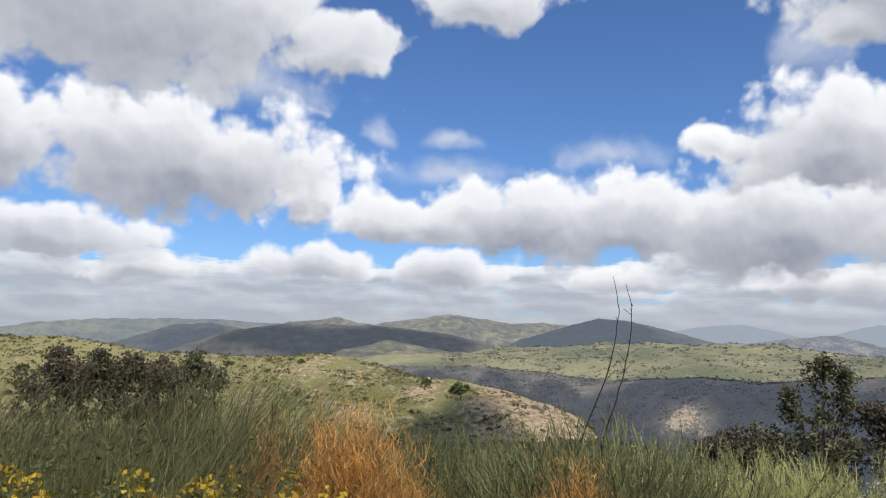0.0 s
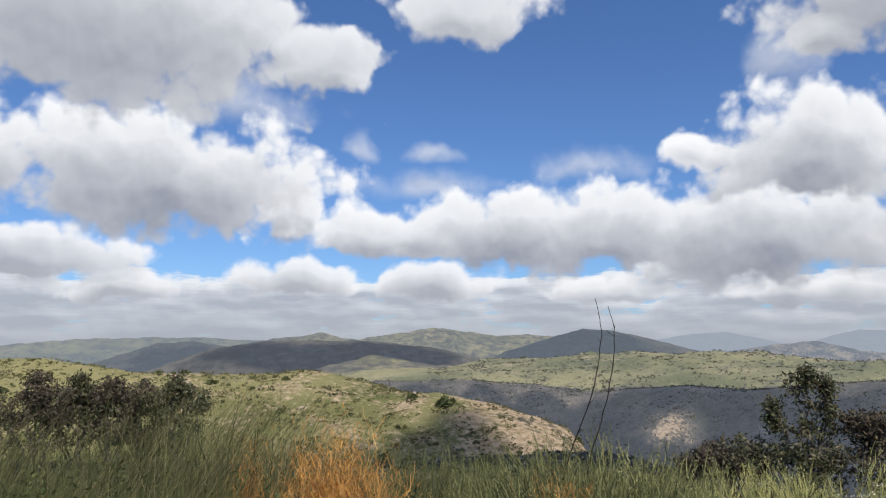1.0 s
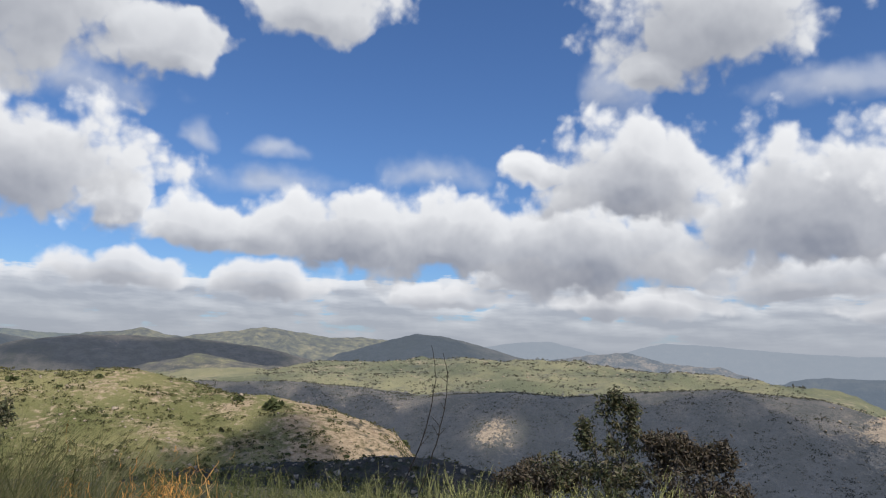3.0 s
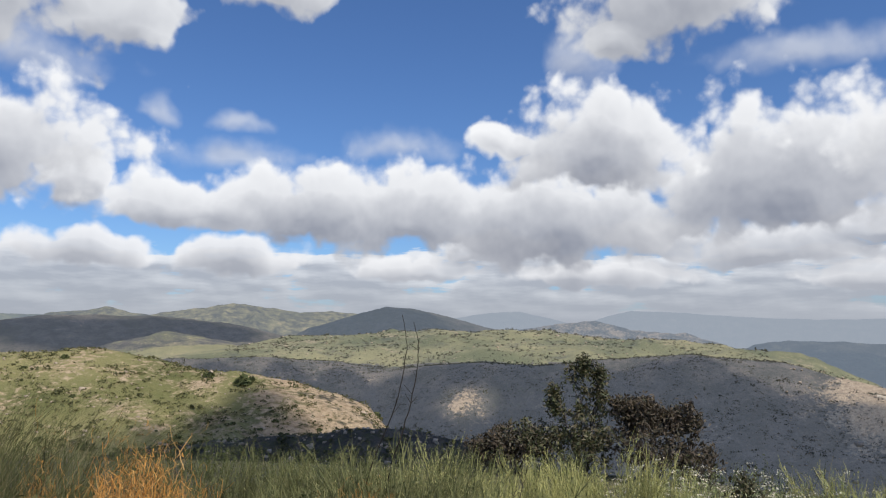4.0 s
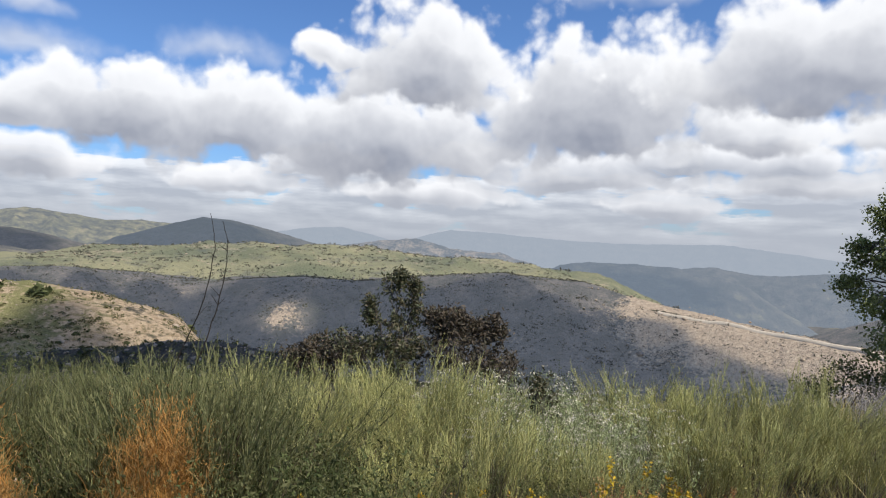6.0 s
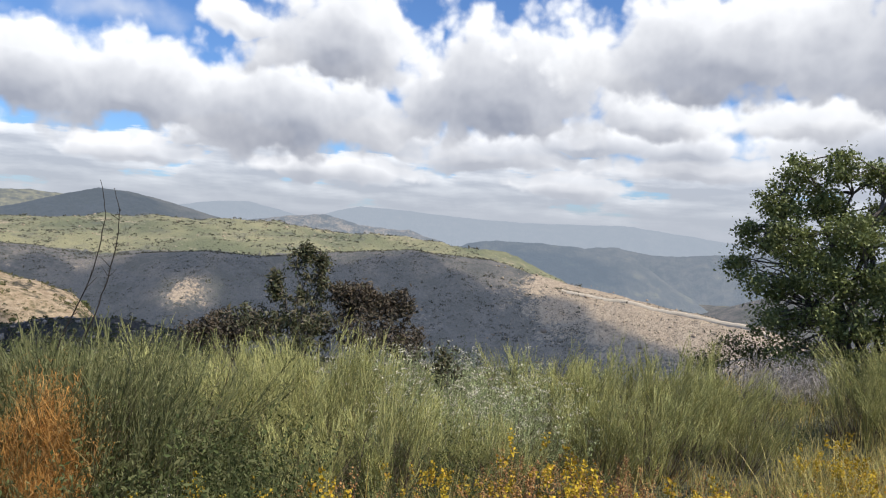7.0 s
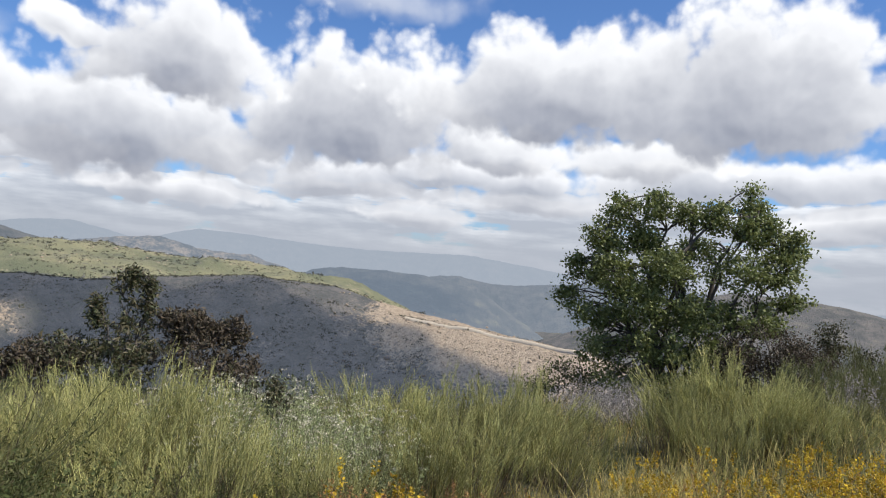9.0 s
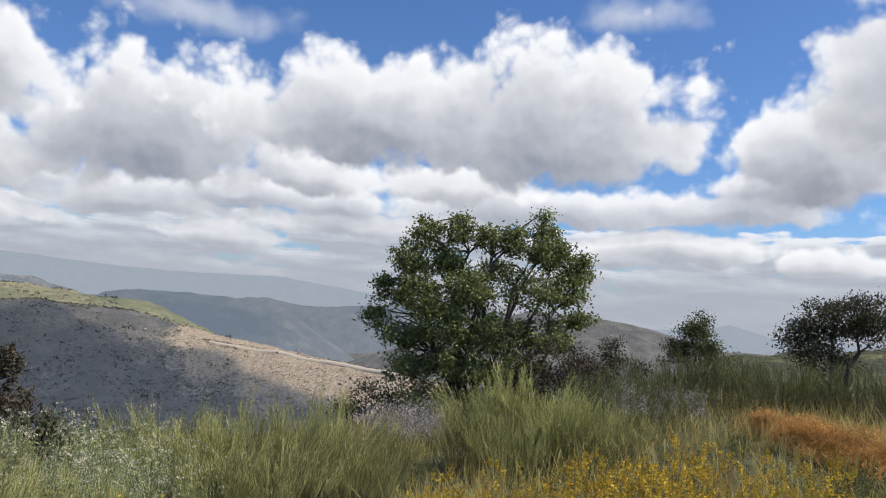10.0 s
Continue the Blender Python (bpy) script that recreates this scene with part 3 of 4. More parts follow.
    at.data.foreach_set("vector", np.tile(np.array(cover, np.float32), n * m))
    return tagged(new("backdrop", me), label, "mountain", kind="structure")


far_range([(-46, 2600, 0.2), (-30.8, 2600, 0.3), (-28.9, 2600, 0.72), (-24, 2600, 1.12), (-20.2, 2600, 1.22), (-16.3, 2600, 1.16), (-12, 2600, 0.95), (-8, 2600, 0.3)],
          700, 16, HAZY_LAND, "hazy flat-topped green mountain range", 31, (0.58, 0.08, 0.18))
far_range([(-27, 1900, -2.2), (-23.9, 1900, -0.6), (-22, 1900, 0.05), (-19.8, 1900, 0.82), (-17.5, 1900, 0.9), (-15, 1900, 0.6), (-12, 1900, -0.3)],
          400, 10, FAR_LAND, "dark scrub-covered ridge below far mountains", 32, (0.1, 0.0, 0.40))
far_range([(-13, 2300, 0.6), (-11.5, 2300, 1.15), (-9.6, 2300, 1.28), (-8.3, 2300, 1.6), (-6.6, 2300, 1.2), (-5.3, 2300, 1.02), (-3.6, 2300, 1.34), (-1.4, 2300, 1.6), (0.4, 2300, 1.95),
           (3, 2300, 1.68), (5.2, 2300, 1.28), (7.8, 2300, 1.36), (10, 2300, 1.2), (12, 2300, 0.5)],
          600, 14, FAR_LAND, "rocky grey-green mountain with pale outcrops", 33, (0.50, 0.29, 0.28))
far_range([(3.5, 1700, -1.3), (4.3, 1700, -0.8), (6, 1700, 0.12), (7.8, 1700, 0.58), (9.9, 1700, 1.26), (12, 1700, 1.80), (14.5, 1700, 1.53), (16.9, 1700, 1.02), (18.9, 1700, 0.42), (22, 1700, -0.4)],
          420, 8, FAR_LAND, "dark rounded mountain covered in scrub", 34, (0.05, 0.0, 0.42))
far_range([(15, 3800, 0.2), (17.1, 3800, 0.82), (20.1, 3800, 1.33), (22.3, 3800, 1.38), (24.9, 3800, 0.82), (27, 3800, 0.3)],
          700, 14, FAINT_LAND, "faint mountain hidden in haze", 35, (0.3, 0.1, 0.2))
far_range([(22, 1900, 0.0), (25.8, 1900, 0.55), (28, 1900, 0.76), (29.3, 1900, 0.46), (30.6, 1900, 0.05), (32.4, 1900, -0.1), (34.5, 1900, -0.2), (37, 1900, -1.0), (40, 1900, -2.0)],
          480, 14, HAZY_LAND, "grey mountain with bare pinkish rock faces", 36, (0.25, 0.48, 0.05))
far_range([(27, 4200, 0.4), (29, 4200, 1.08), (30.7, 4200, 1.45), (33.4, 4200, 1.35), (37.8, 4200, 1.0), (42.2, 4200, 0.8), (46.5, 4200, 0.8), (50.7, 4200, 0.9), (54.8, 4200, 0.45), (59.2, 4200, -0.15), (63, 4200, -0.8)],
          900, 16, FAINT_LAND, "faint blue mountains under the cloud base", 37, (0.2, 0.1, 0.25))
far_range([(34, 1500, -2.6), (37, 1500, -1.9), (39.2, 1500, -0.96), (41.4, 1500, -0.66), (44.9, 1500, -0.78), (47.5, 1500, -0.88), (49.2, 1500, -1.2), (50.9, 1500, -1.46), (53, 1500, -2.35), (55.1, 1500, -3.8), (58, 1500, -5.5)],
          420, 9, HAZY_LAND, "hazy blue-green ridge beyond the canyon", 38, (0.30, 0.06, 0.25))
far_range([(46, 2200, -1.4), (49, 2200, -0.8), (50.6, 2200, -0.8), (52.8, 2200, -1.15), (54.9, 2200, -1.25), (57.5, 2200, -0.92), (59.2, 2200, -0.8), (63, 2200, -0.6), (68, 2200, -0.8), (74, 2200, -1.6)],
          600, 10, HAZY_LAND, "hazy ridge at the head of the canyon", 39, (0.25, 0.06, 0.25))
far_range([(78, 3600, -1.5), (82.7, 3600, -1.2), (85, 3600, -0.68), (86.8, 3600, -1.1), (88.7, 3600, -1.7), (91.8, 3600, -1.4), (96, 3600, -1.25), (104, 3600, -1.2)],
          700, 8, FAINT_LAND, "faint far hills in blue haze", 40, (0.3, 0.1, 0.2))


# ---------- unseen shading clouds overhead ---
def cloud(shade_az, shade_r, z, size, seed):
    """An unseen cumulus added overhead to cast shade: many bulging lobes over a flat base."""
    rng = np.random.default_rng(seed)
    bm = bmesh.new()
    for i in range(int(18 * max(1.0, 0.75 * size[0] / size[1]))):
        u, v = rng.uniform(-0.85, 0.85, 2)
        rad = size[1] * rng.uniform(0.45, 0.75)
        m = Matrix.Translation((u * size[0], v * size[1], rad * 0.3)) @ Matrix.Diagonal((rad * 1.5, rad * 1.0, rad * 0.7, 1))
        bmesh.ops.create_icosphere(bm, subdivisions=3, radius=1, matrix=m)
    for v in bm.verts:
        p = v.co / size[1]
        v.co += v.co.normalized() * size[1] * 0.16 * noise.fractal(p * 3.2 + Vector((seed, 0, 0)), 1.0, 2.0, 4)
        v.co.z = max(v.co.z, -0.06 * size[1])
    up = z / SUN_WAY.z
    place = pose(shade_r * math.sin(radians(shade_az)) + SUN_WAY.x * up, shade_r * math.cos(radians(shade_az)) + SUN_WAY.y * up, z, 0, 0, -shade_az)
    me = bpy.data.meshes.new("cloud")
    bm.to_mesh(me)
    bm.free()
    me.materials.append(CLOUD)
    ob = tagged(new("cloud", me), "unseen white cumulus added overhead to shade the far slopes", "cloud", kind="structure")
    ob.matrix_world = place
    return ob


# unseen clouds added between the sun and the far slopes to darken them
for az, r, across, deep, s in ((-8, 1225, 230, 75, 3), (12, 1590, 170, 120, 4), (-19.5, 1780, 120, 110, 5), (46, 1380, 170, 110, 6)):
    cloud(az, r, 1450, (across, deep), s)


def shading_cloud_bank(label, z, lobes, across, seed, rent=None):
    """A long thick unseen cloud, added for its shade: overlapping lobes, each casting its shade from a near to a far
    distance along one compass angle.
    """
    bm = bmesh.new()

    def aloft(az, r):
        p = Vector(spot(az, r))
        return p + SUN_WAY * ((z - p.z) / SUN_WAY.z)

    for az, near, far in lobes:
        p, q = aloft(az, near), aloft(az, far)
        long_way = (q - p).normalized()
        wide_way = long_way.cross(Vector((0, 0, 1)))
        m = Matrix((long_way * (q - p).length / 2, wide_way * across, Vector((0, 0, across * 0.5)))).transposed().to_4x4()
        bmesh.ops.create_icosphere(bm, subdivisions=4, radius=1, matrix=Matrix.Translation((p + q) / 2) @ m)
    for v in bm.verts:
        v.co += noise.noise_vector(v.co / (across * 0.8) + Vector((seed, 0, 0))) * across * 0.16
        v.co += noise.noise_vector(v.co / (across * 0.25)) * across * 0.06
    if rent:
        # a small rent lets the sun through to one patch below
        az, r, wide, deep = rent
        o, way = aloft(az, r), Vector((math.sin(radians(az)), math.cos(radians(az)), 0))
        gone = []
        for v in bm.verts:
            q = v.co - SUN_WAY * ((v.co.z - z) / SUN_WAY.z) - o
            w = 1 + 0.5 * noise.noise(v.co / 14)
            if ((q.x * way.y - q.y * way.x) / wide) ** 2 + ((q.x * way.x + q.y * way.y) / deep) ** 2 < w:
                gone.append(v)
        bmesh.ops.delete(bm, geom=gone, context="VERTS")
    me = bpy.data.meshes.new("cloud")
    bm.to_mesh(me)
    bm.free()
    me.materials.append(THICK_CLOUD)
    return tagged(new("cloud", me), label, "cloud", kind="structure")


shading_cloud_bank("unseen long cumulus bank added overhead to shade the canyon wall", 900,
           [(-6, 430, 700), (-1, 430, 700), (4, 430, 690), (8.5, 430, 680), (12.5, 430, 668), (16, 430, 690), (19.5, 430, 735), (23, 430, 690), (27, 430, 662), (31, 430, 652), (35, 430, 648), (38.5, 430, 630),
            (42, 430, 622), (45.5, 430, 614), (48.5, 430, 586), (51.5, 430, 558), (54.5, 430, 546), (57.5, 430, 530), (61, 430, 518), (65, 430, 505)], 46, 3, (18.2, 608, 25, 17))
shading_cloud_bank("unseen ragged cumulus added overhead to shade the foot of the hill", 700,
           [(-13, 40, 168), (-9, 40, 176), (-5, 40, 180), (-1.5, 40, 186), (1.5, 42, 198), (3.6, 42, 198), (6, 42, 184), (9, 42, 172), (12.5, 42, 150), (16.5, 42, 125), (21, 42, 110)], 9, 8)


# ---------- trees ----------
def crooked(p, q, rng, sway, count=7, lift=0.0):
    """A bent path from p to q."""
    t = np.linspace(0, 1, count)[:, None]
    p, q = np.asarray(p, float), np.asarray(q, float)
    mid = rng.normal(0, sway, 3)
    wob = rng.normal(0, sway * 0.25, (count, 3)) * (t * (1 - t) * 4)
    return p + (q - p) * t + (mid + np.array([0, 0, lift])) * (t * (1 - t) * 4) * 0.5 + wob


def tree(name, label, category, at, stems, lobes, leaf, leaf_size, leaf_mat, clusters, per_cluster, spread, trunk_r, seed, droop=0.0, turn=0.0):
    """Stems rising to lobes of the crown, limbs to each leaf cluster, and the leaves.
    lobes: x, y, z, radius across, radius up, weight."""
    rng = np.random.default_rng(seed)
    root = thing(name, label, category)
    root.matrix_world = pose(*at, 0, 0, turn)
    wood, crown = Geo(), Geo()
    mains = []
    for i in range(stems):
        lb = lobes[i % len(lobes)]
        foot = np.array([*rng.normal(0, trunk_r * 1.3, 2), -0.15])
        tip = np.array([lb[0], lb[1], lb[2] + lb[4] * 0.5]) + rng.normal(0, lb[3] * 0.2, 3)
        path = crooked(foot, tip, rng, 0.12 * lb[2], 12)
        mains.append(path)
        wood.tube(path, np.linspace(trunk_r, trunk_r * 0.18, 12) * rng.uniform(0.75, 1.1), 7)
    pts = np.concatenate([m[3:] for m in mains])
    weights = np.array([lb[5] for lb in lobes], float)
    for c in range(clusters):
        lb = lobes[rng.choice(len(lobes), p=weights / weights.sum())]
        d = rng.normal(size=3)
        d /= np.linalg.norm(d)
        u = rng.uniform(0.15, 1) ** 0.45
        cen = np.array(lb[:3]) + d * u * np.array([lb[3], lb[3], lb[4]])
        cen[2] = max(cen[2], 0.12)
        dist = np.linalg.norm(pts - cen, axis=1) + 0.6 * np.maximum(pts[:, 2] - cen[2], 0)
        start = pts[np.argsort(dist)[rng.integers(0, 3)]]
        path = crooked(start, cen, rng, 0.10 * np.linalg.norm(cen - start), 6, 0.1)
        wood.tube(path, np.linspace(trunk_r * 0.22, trunk_r * 0.04, 6), 4)
        k = rng.integers(int(per_cluster * 0.6), int(per_cluster * 1.3))
        off = rng.normal(0, 1, (k, 3)) * np.array([spread, spread, spread * 0.7])
        off[:, 2] -= droop * np.abs(rng.normal(0, spread, k))
        ln = leaf_size * rng.uniform(0.65, 1.3, k)
        crown.leaves(cen + off, ln, ln * leaf, rng, 0.3 - droop)
    part("trunk", wood.mesh("trunk", BARK, True), root, "grey-brown branching trunk and limbs")
    part("crown", crown.mesh("crown", leaf_mat), root)
    return root


# the oak at the brow, about 7 m across and as tall
OAK_LOBES = [
    (-1.55, 0.2, 6.05, 0.45, 0.5, 0.8), (-0.6, -0.3, 6.1, 0.42, 0.45, 0.6), (0.45, 0.4, 5.85, 0.42, 0.4, 0.6), (1.25, -0.2, 5.8, 0.45, 0.4, 0.7), (2.25, 0.1, 6.35, 0.30, 0.5, 0.6),
    (2.3, -0.4, 5.5, 0.55, 0.5, 0.9), (3.35, 0.2, 5.1, 0.45, 0.38, 0.7), (3.0, -0.2, 4.4, 0.62, 0.45, 0.9), (3.45, 0.3, 3.4, 0.45, 0.25, 0.5), (-2.1, -0.3, 5.1, 0.5, 0.5, 0.9),
    (-1.0, 0.4, 5.1, 0.6, 0.5, 1.0), (0.9, 0.7, 4.8, 0.5, 0.4, 0.7), (-2.7, 0.2, 4.0, 0.5, 0.42, 0.8), (-3.2, 0.0, 3.15, 0.38, 0.22, 0.4), (-1.7, -0.7, 3.9, 0.7, 0.5, 1.1),
    (0.0, -0.9, 4.2, 0.7, 0.5, 1.0), (1.8, -0.8, 4.2, 0.75, 0.5, 1.1), (-2.3, -0.4, 2.7, 0.75, 0.45, 1.0), (-0.8, -1.0, 2.9, 0.8, 0.5, 1.2), (0.8, -1.0, 2.9, 0.8, 0.5, 1.2),
    (2.3, -0.6, 2.9, 0.8, 0.5, 1.1), (-1.9, -0.7, 1.6, 0.8, 0.5, 1.0), (-0.2, -1.1, 1.8, 0.9, 0.5, 1.2), (1.5, -0.9, 1.7, 0.85, 0.5, 1.1), (-1.2, -0.9, 0.7, 0.8, 0.4, 1.0), (0.7, -0.9, 0.7, 0.9, 0.4, 1.0), (0.2, 0.9, 3.5, 1.4, 1.2, 1.6)]
OAK_LOBES = [(x, y, z, 1.12 * r, 1.2 * h, w) for x, y, z, r, h, w in OAK_LOBES]
tree("oak_tree", "green many-stemmed oak with open leafy crown above scrub", "tree", spot(66.6, 24.0), 11, OAK_LOBES,
     0.62, 0.110, OAK_LEAF, 780, 66, 0.165, 0.13, 101, turn=-66.6)
tree("tall_bush", "sparse grey twiggy bush beside the oak", "bush", spot(58.9, 23.0), 6,
     [(0, 0, 1.2, 0.7, 0.45, 1.0), (-0.6, 0, 0.7, 0.5, 0.35, 0.8), (0.8, 0, 1.0, 0.5, 0.4, 0.8)], 0.5, 0.09, BUSH_LEAF, 90, 30, 0.16, 0.035, 110, turn=-59)
tree("tall_bush", "brownish-red leafy bush at the foot of the oak", "bush", spot(73.6, 22.5), 6,
     [(0, 0, 1.5, 1.3, 0.8, 1.0), (0.9, 0, 1.1, 0.9, 0.7, 0.8), (-0.8, 0, 0.9, 0.8, 0.6, 0.7)], 0.5, 0.085, RED_LEAF, 120, 80, 0.19, 0.05, 102, turn=-73)
tree("tall_bush", "olive laurel bush with twiggy top beside the oak", "bush", spot(77.6, 26.5), 4,
     [(0, 0, 1.7, 0.45, 0.6, 1.0), (0.9, 0, 1.0, 0.6, 0.4, 0.8), (-0.9, 0, 1.0, 0.7, 0.5, 1.0)], 0.45, 0.09, SUMAC_LEAF, 60, 70, 0.15, 0.04, 103, 0.3, turn=-77)
tree("small_tree", "small rounded grey-green tree beyond the meadow", "tree", spot(83.1, 32.0), 6,
     [(0, 0, 1.9, 0.95, 0.9, 1.3), (-0.75, 0, 1.4, 0.6, 0.6, 0.6), (0.85, 0, 1.3, 0.6, 0.6, 0.6), (0.1, 0, 2.6, 0.45, 0.5, 0.5)], 0.5, 0.10, BUSH_LEAF, 120, 70, 0.17, 0.06, 104, turn=-83)
tree("dark_tree", "dark broad-crowned tree at the meadow edge", "tree", spot(92.6, 25.0), 6,
     [(0, 0, 2.5, 1.1, 0.7, 1.5), (-1.1, 0, 1.9, 0.6, 0.5, 0.7), (1.2, 0, 2.3, 1.0, 0.8, 1.0), (-0.5, 0, 1.4, 1.1, 0.6, 0.9)], 0.5, 0.09, SUMAC_LEAF, 170, 85, 0.18, 0.07, 105, turn=-92)
# laurel sumac on the slope
tree("laurel_sumac", "dark laurel sumac with upright leafy top on the slope", "bush", spot(26.6, 15.0), 9,
     [(0.05, 0, 2.12, 0.10, 0.25, 0.55), (0.36, 0.05, 2.0, 0.10, 0.22, 0.5), (-0.22, 0, 2.05, 0.08, 0.14, 0.25), (-0.55, 0, 1.55, 0.10, 0.32, 0.5), (0.28, 0, 1.6, 0.18, 0.2, 0.4), (0.0, 0, 1.5, 0.14, 0.3, 0.4),
      (0.1, 0, 0.95, 0.75, 0.45, 2.2), (-1.0, 0, 0.75, 0.65, 0.4, 1.5), (-0.3, 0, 0.5, 0.9, 0.45, 1.4)],
     0.34, 0.105, SUMAC_LEAF, 270, 24, 0.07, 0.035, 106, 0.8, turn=-26)
tree("laurel_sumac", "brownish laurel sumac bush with dense rounded crown", "bush", spot(31.6, 15.0), 9,
     [(-0.5, 0, 1.45, 0.25, 0.28, 1.0), (-0.15, 0, 1.38, 0.3, 0.3, 1.0), (0.3, 0.05, 1.2, 0.32, 0.3, 1.0), (0.75, 0, 1.32, 0.16, 0.28, 0.5), (0, 0, 0.75, 0.9, 0.5, 2.0), (0.8, 0, 0.5, 0.45, 0.4, 0.8)],
     0.36, 0.10, RED_LEAF, 320, 26, 0.08, 0.035, 107, 0.7, turn=-31)
tree("laurel_sumac", "low reddish-brown laurel sumac on the slope", "bush", spot(21.3, 15.2), 6,
     [(0, 0, 0.65, 0.75, 0.35, 1.0), (-0.5, 0, 0.45, 0.5, 0.3, 0.7), (0.4, 0, 0.75, 0.3, 0.25, 0.5)], 0.36, 0.10, RED_LEAF, 190, 26, 0.08, 0.03, 108, 0.7, turn=-21)
for az, r, w, h, s in ((-27.0, 17.5, 0.55, 0.40, 111), (-24.6, 18.0, 0.45, 0.42, 112), (-22.4, 18.0, 0.4, 0.30, 115), (-20.4, 18.5, 0.40, 0.25, 113), (-18.2, 18.0, 0.45, 0.32, 114)):
    tree("laurel_sumac", "dark reddish laurel sumac bush above tall grass", "bush", spot(az, r), 7,
         [(0, 0, 1.62, w * 0.6, h, 1.0), (-0.35, 0, 1.3, w, 0.35, 1.0), (0.35, 0, 1.35, w * 0.8, h, 0.8), (0, 0, 0.8, w * 1.5, 0.5, 1.2)], 0.36, 0.10, RED_LEAF if s % 2 else SUMAC_LEAF, 150, 26, 0.08, 0.035, s, 0.6, turn=-az)
tree("sapling", "small green laurel sapling among white-flowered shrubs", "bush", spot(37.6, 7.7), 3,
     [(0, 0, 0.95, 0.10, 0.12, 1.0), (0.05, 0, 0.75, 0.18, 0.15, 1.0)], 0.45, 0.06, SUMAC_LEAF, 16, 26, 0.05, 0.012, 121, 0.3)


# ---------- shrubs of the foreground ----------
def stem_paths(rng, count, base_r, height, splay, bend, points=5):
    """Bent upright stems, splayed out from a base disc."""
    t = rng.uniform(0, 2 * np.pi, count)
    q = np.sqrt(rng.uniform(0, 1, count))
    out = np.stack([np.cos(t), np.sin(t), np.zeros(count)], 1)
    foot = out * (q * base_r)[:, None]
    h = height * rng.uniform(0.55, 1.08, count) * (1 - 0.22 * q ** 2)
    lean = (splay * q * rng.uniform(0.5, 1.3, count))[:, None]
    sway = rng.normal(0, bend, (count, 3)) * np.array([1, 1, 0.2])
    s = np.linspace(0, 1, points)
    p = foot[:, None] + out[:, None] * (lean * h[:, None])[:, None] * (s ** 0.8)[None, :, None]
    p = p + np.array([0, 0, 1.0]) * (h[:, None] * s[None])[..., None] + sway[:, None] * h[:, None, None] * (s ** 2)[None, :, None]
    return p


def broom_mesh(seed, mat, brushes, base_r, height, splay, width):
    """Separate brushes of upright branchlets with small leaves, carried on bare stems."""
    rng = np.random.default_rng(seed)
    g = Geo()
    axes = stem_paths(rng, brushes, base_r, height, splay, 0.12)
    stems = 8
    p = np.repeat(axes, stems, 0)
    count = len(p)
    fan = rng.normal(0, 0.055, (count, 1, 3)) * np.array([1, 1, 0.3])
    s5 = np.linspace(0, 1, 5)[None, :, None]
    p = p + fan * height * s5 * (1.35 - 0.45 * s5)
    drop = rng.uniform(0.80, 1.04, count)[:, None]
    p[:, :, 2] = p[:, :, 2] * (1 - (1 - drop) * s5[..., 0] ** 2)
    g.ribbons(p, rng.uniform(0.6, 1.2, count) * width * 0.8, rng)
    many = count * 10
    j = rng.integers(0, count, many)
    f = 0.40 + 0.59 * rng.uniform(0, 1, many) ** 0.8
    i = np.minimum((f * 4).astype(int), 3)
    start = p[j, i] + (p[j, i + 1] - p[j, i]) * (f * 4 - i)[:, None]
    d = p[j, -1] - p[j, 0]
    d = d / np.linalg.norm(d, axis=1, keepdims=True) + rng.normal(0, 0.22, (many, 3))
    ln = height * rng.uniform(0.05, 0.15, many)
    s = np.linspace(0, 1, 4)
    bow = rng.normal(0, 0.12, (many, 3))
    path = start[:, None] + (d[:, None] * s[None, :, None] + bow[:, None] * (s ** 2)[None, :, None]) * ln[:, None, None]
    g.ribbons(path, rng.uniform(0.6, 1.2, many) * width * 0.7, rng)
    for q in (1, 2, 3):
        pick = rng.integers(0, many, many)
        g.leaves(path[pick, q] + rng.normal(0, 0.006, (many, 3)), rng.uniform(0.014, 0.032, many), rng.uniform(0.004, 0.007, many), rng, 1.8)
    return g.mesh("foliage", mat)


def forb_mesh(seed, stems=34, height=0.75):
    """Weedy leafy plant: wands set with many small leaves."""
    rng = np.random.default_rng(seed)
    g = Geo()
    p = stem_paths(rng, stems, 0.22, height, 0.6, 0.14)
    g.ribbons(p, rng.uniform(0.7, 1.2, stems) * 0.006, rng)
    j = np.repeat(np.arange(stems), 42)
    f = rng.uniform(0.12, 0.99, len(j))
    k = np.minimum((f * 4).astype(int), 3)
    c = p[j, k] + (p[j, k + 1] - p[j, k]) * (f * 4 - k)[:, None] + rng.normal(0, 0.016, (len(j), 3))
    g.leaves(c, rng.uniform(0.018, 0.042, len(j)), rng.uniform(0.007, 0.014, len(j)), rng, 0.8)
    return g.mesh("foliage", FORB)


def twig_mesh(seed, count, base_r, height, width=0.006, mat=None):
    rng = np.random.default_rng(seed)
    g = Geo()
    p = stem_paths(rng, count, base_r, height, 0.7, 0.25)
    g.ribbons(p, rng.uniform(0.6, 1.4, count) * width, rng)
    return g.mesh("dead_twigs", mat or DEAD)


def bush(kind_of, az, r, scale, turn, label, meshes, sink=0.02):
    """A shrub standing on the slope, from shared part meshes."""
    x, y, z = spot(az, r, -sink)
    root = thing(kind_of, label, "shrub", kind_of + "s on the slope")
    for name, me, lab in meshes:
        part(name, me, root, lab)
    root.matrix_world = pose(x, y, z, 0, 0, turn) @ Matrix.Diagonal((scale, scale, scale * 1.0, 1))
    return root


rng = np.random.default_rng(5)
TWIGS = [twig_mesh(200 + i, 280, 0.40, 0.72) for i in range(3)]
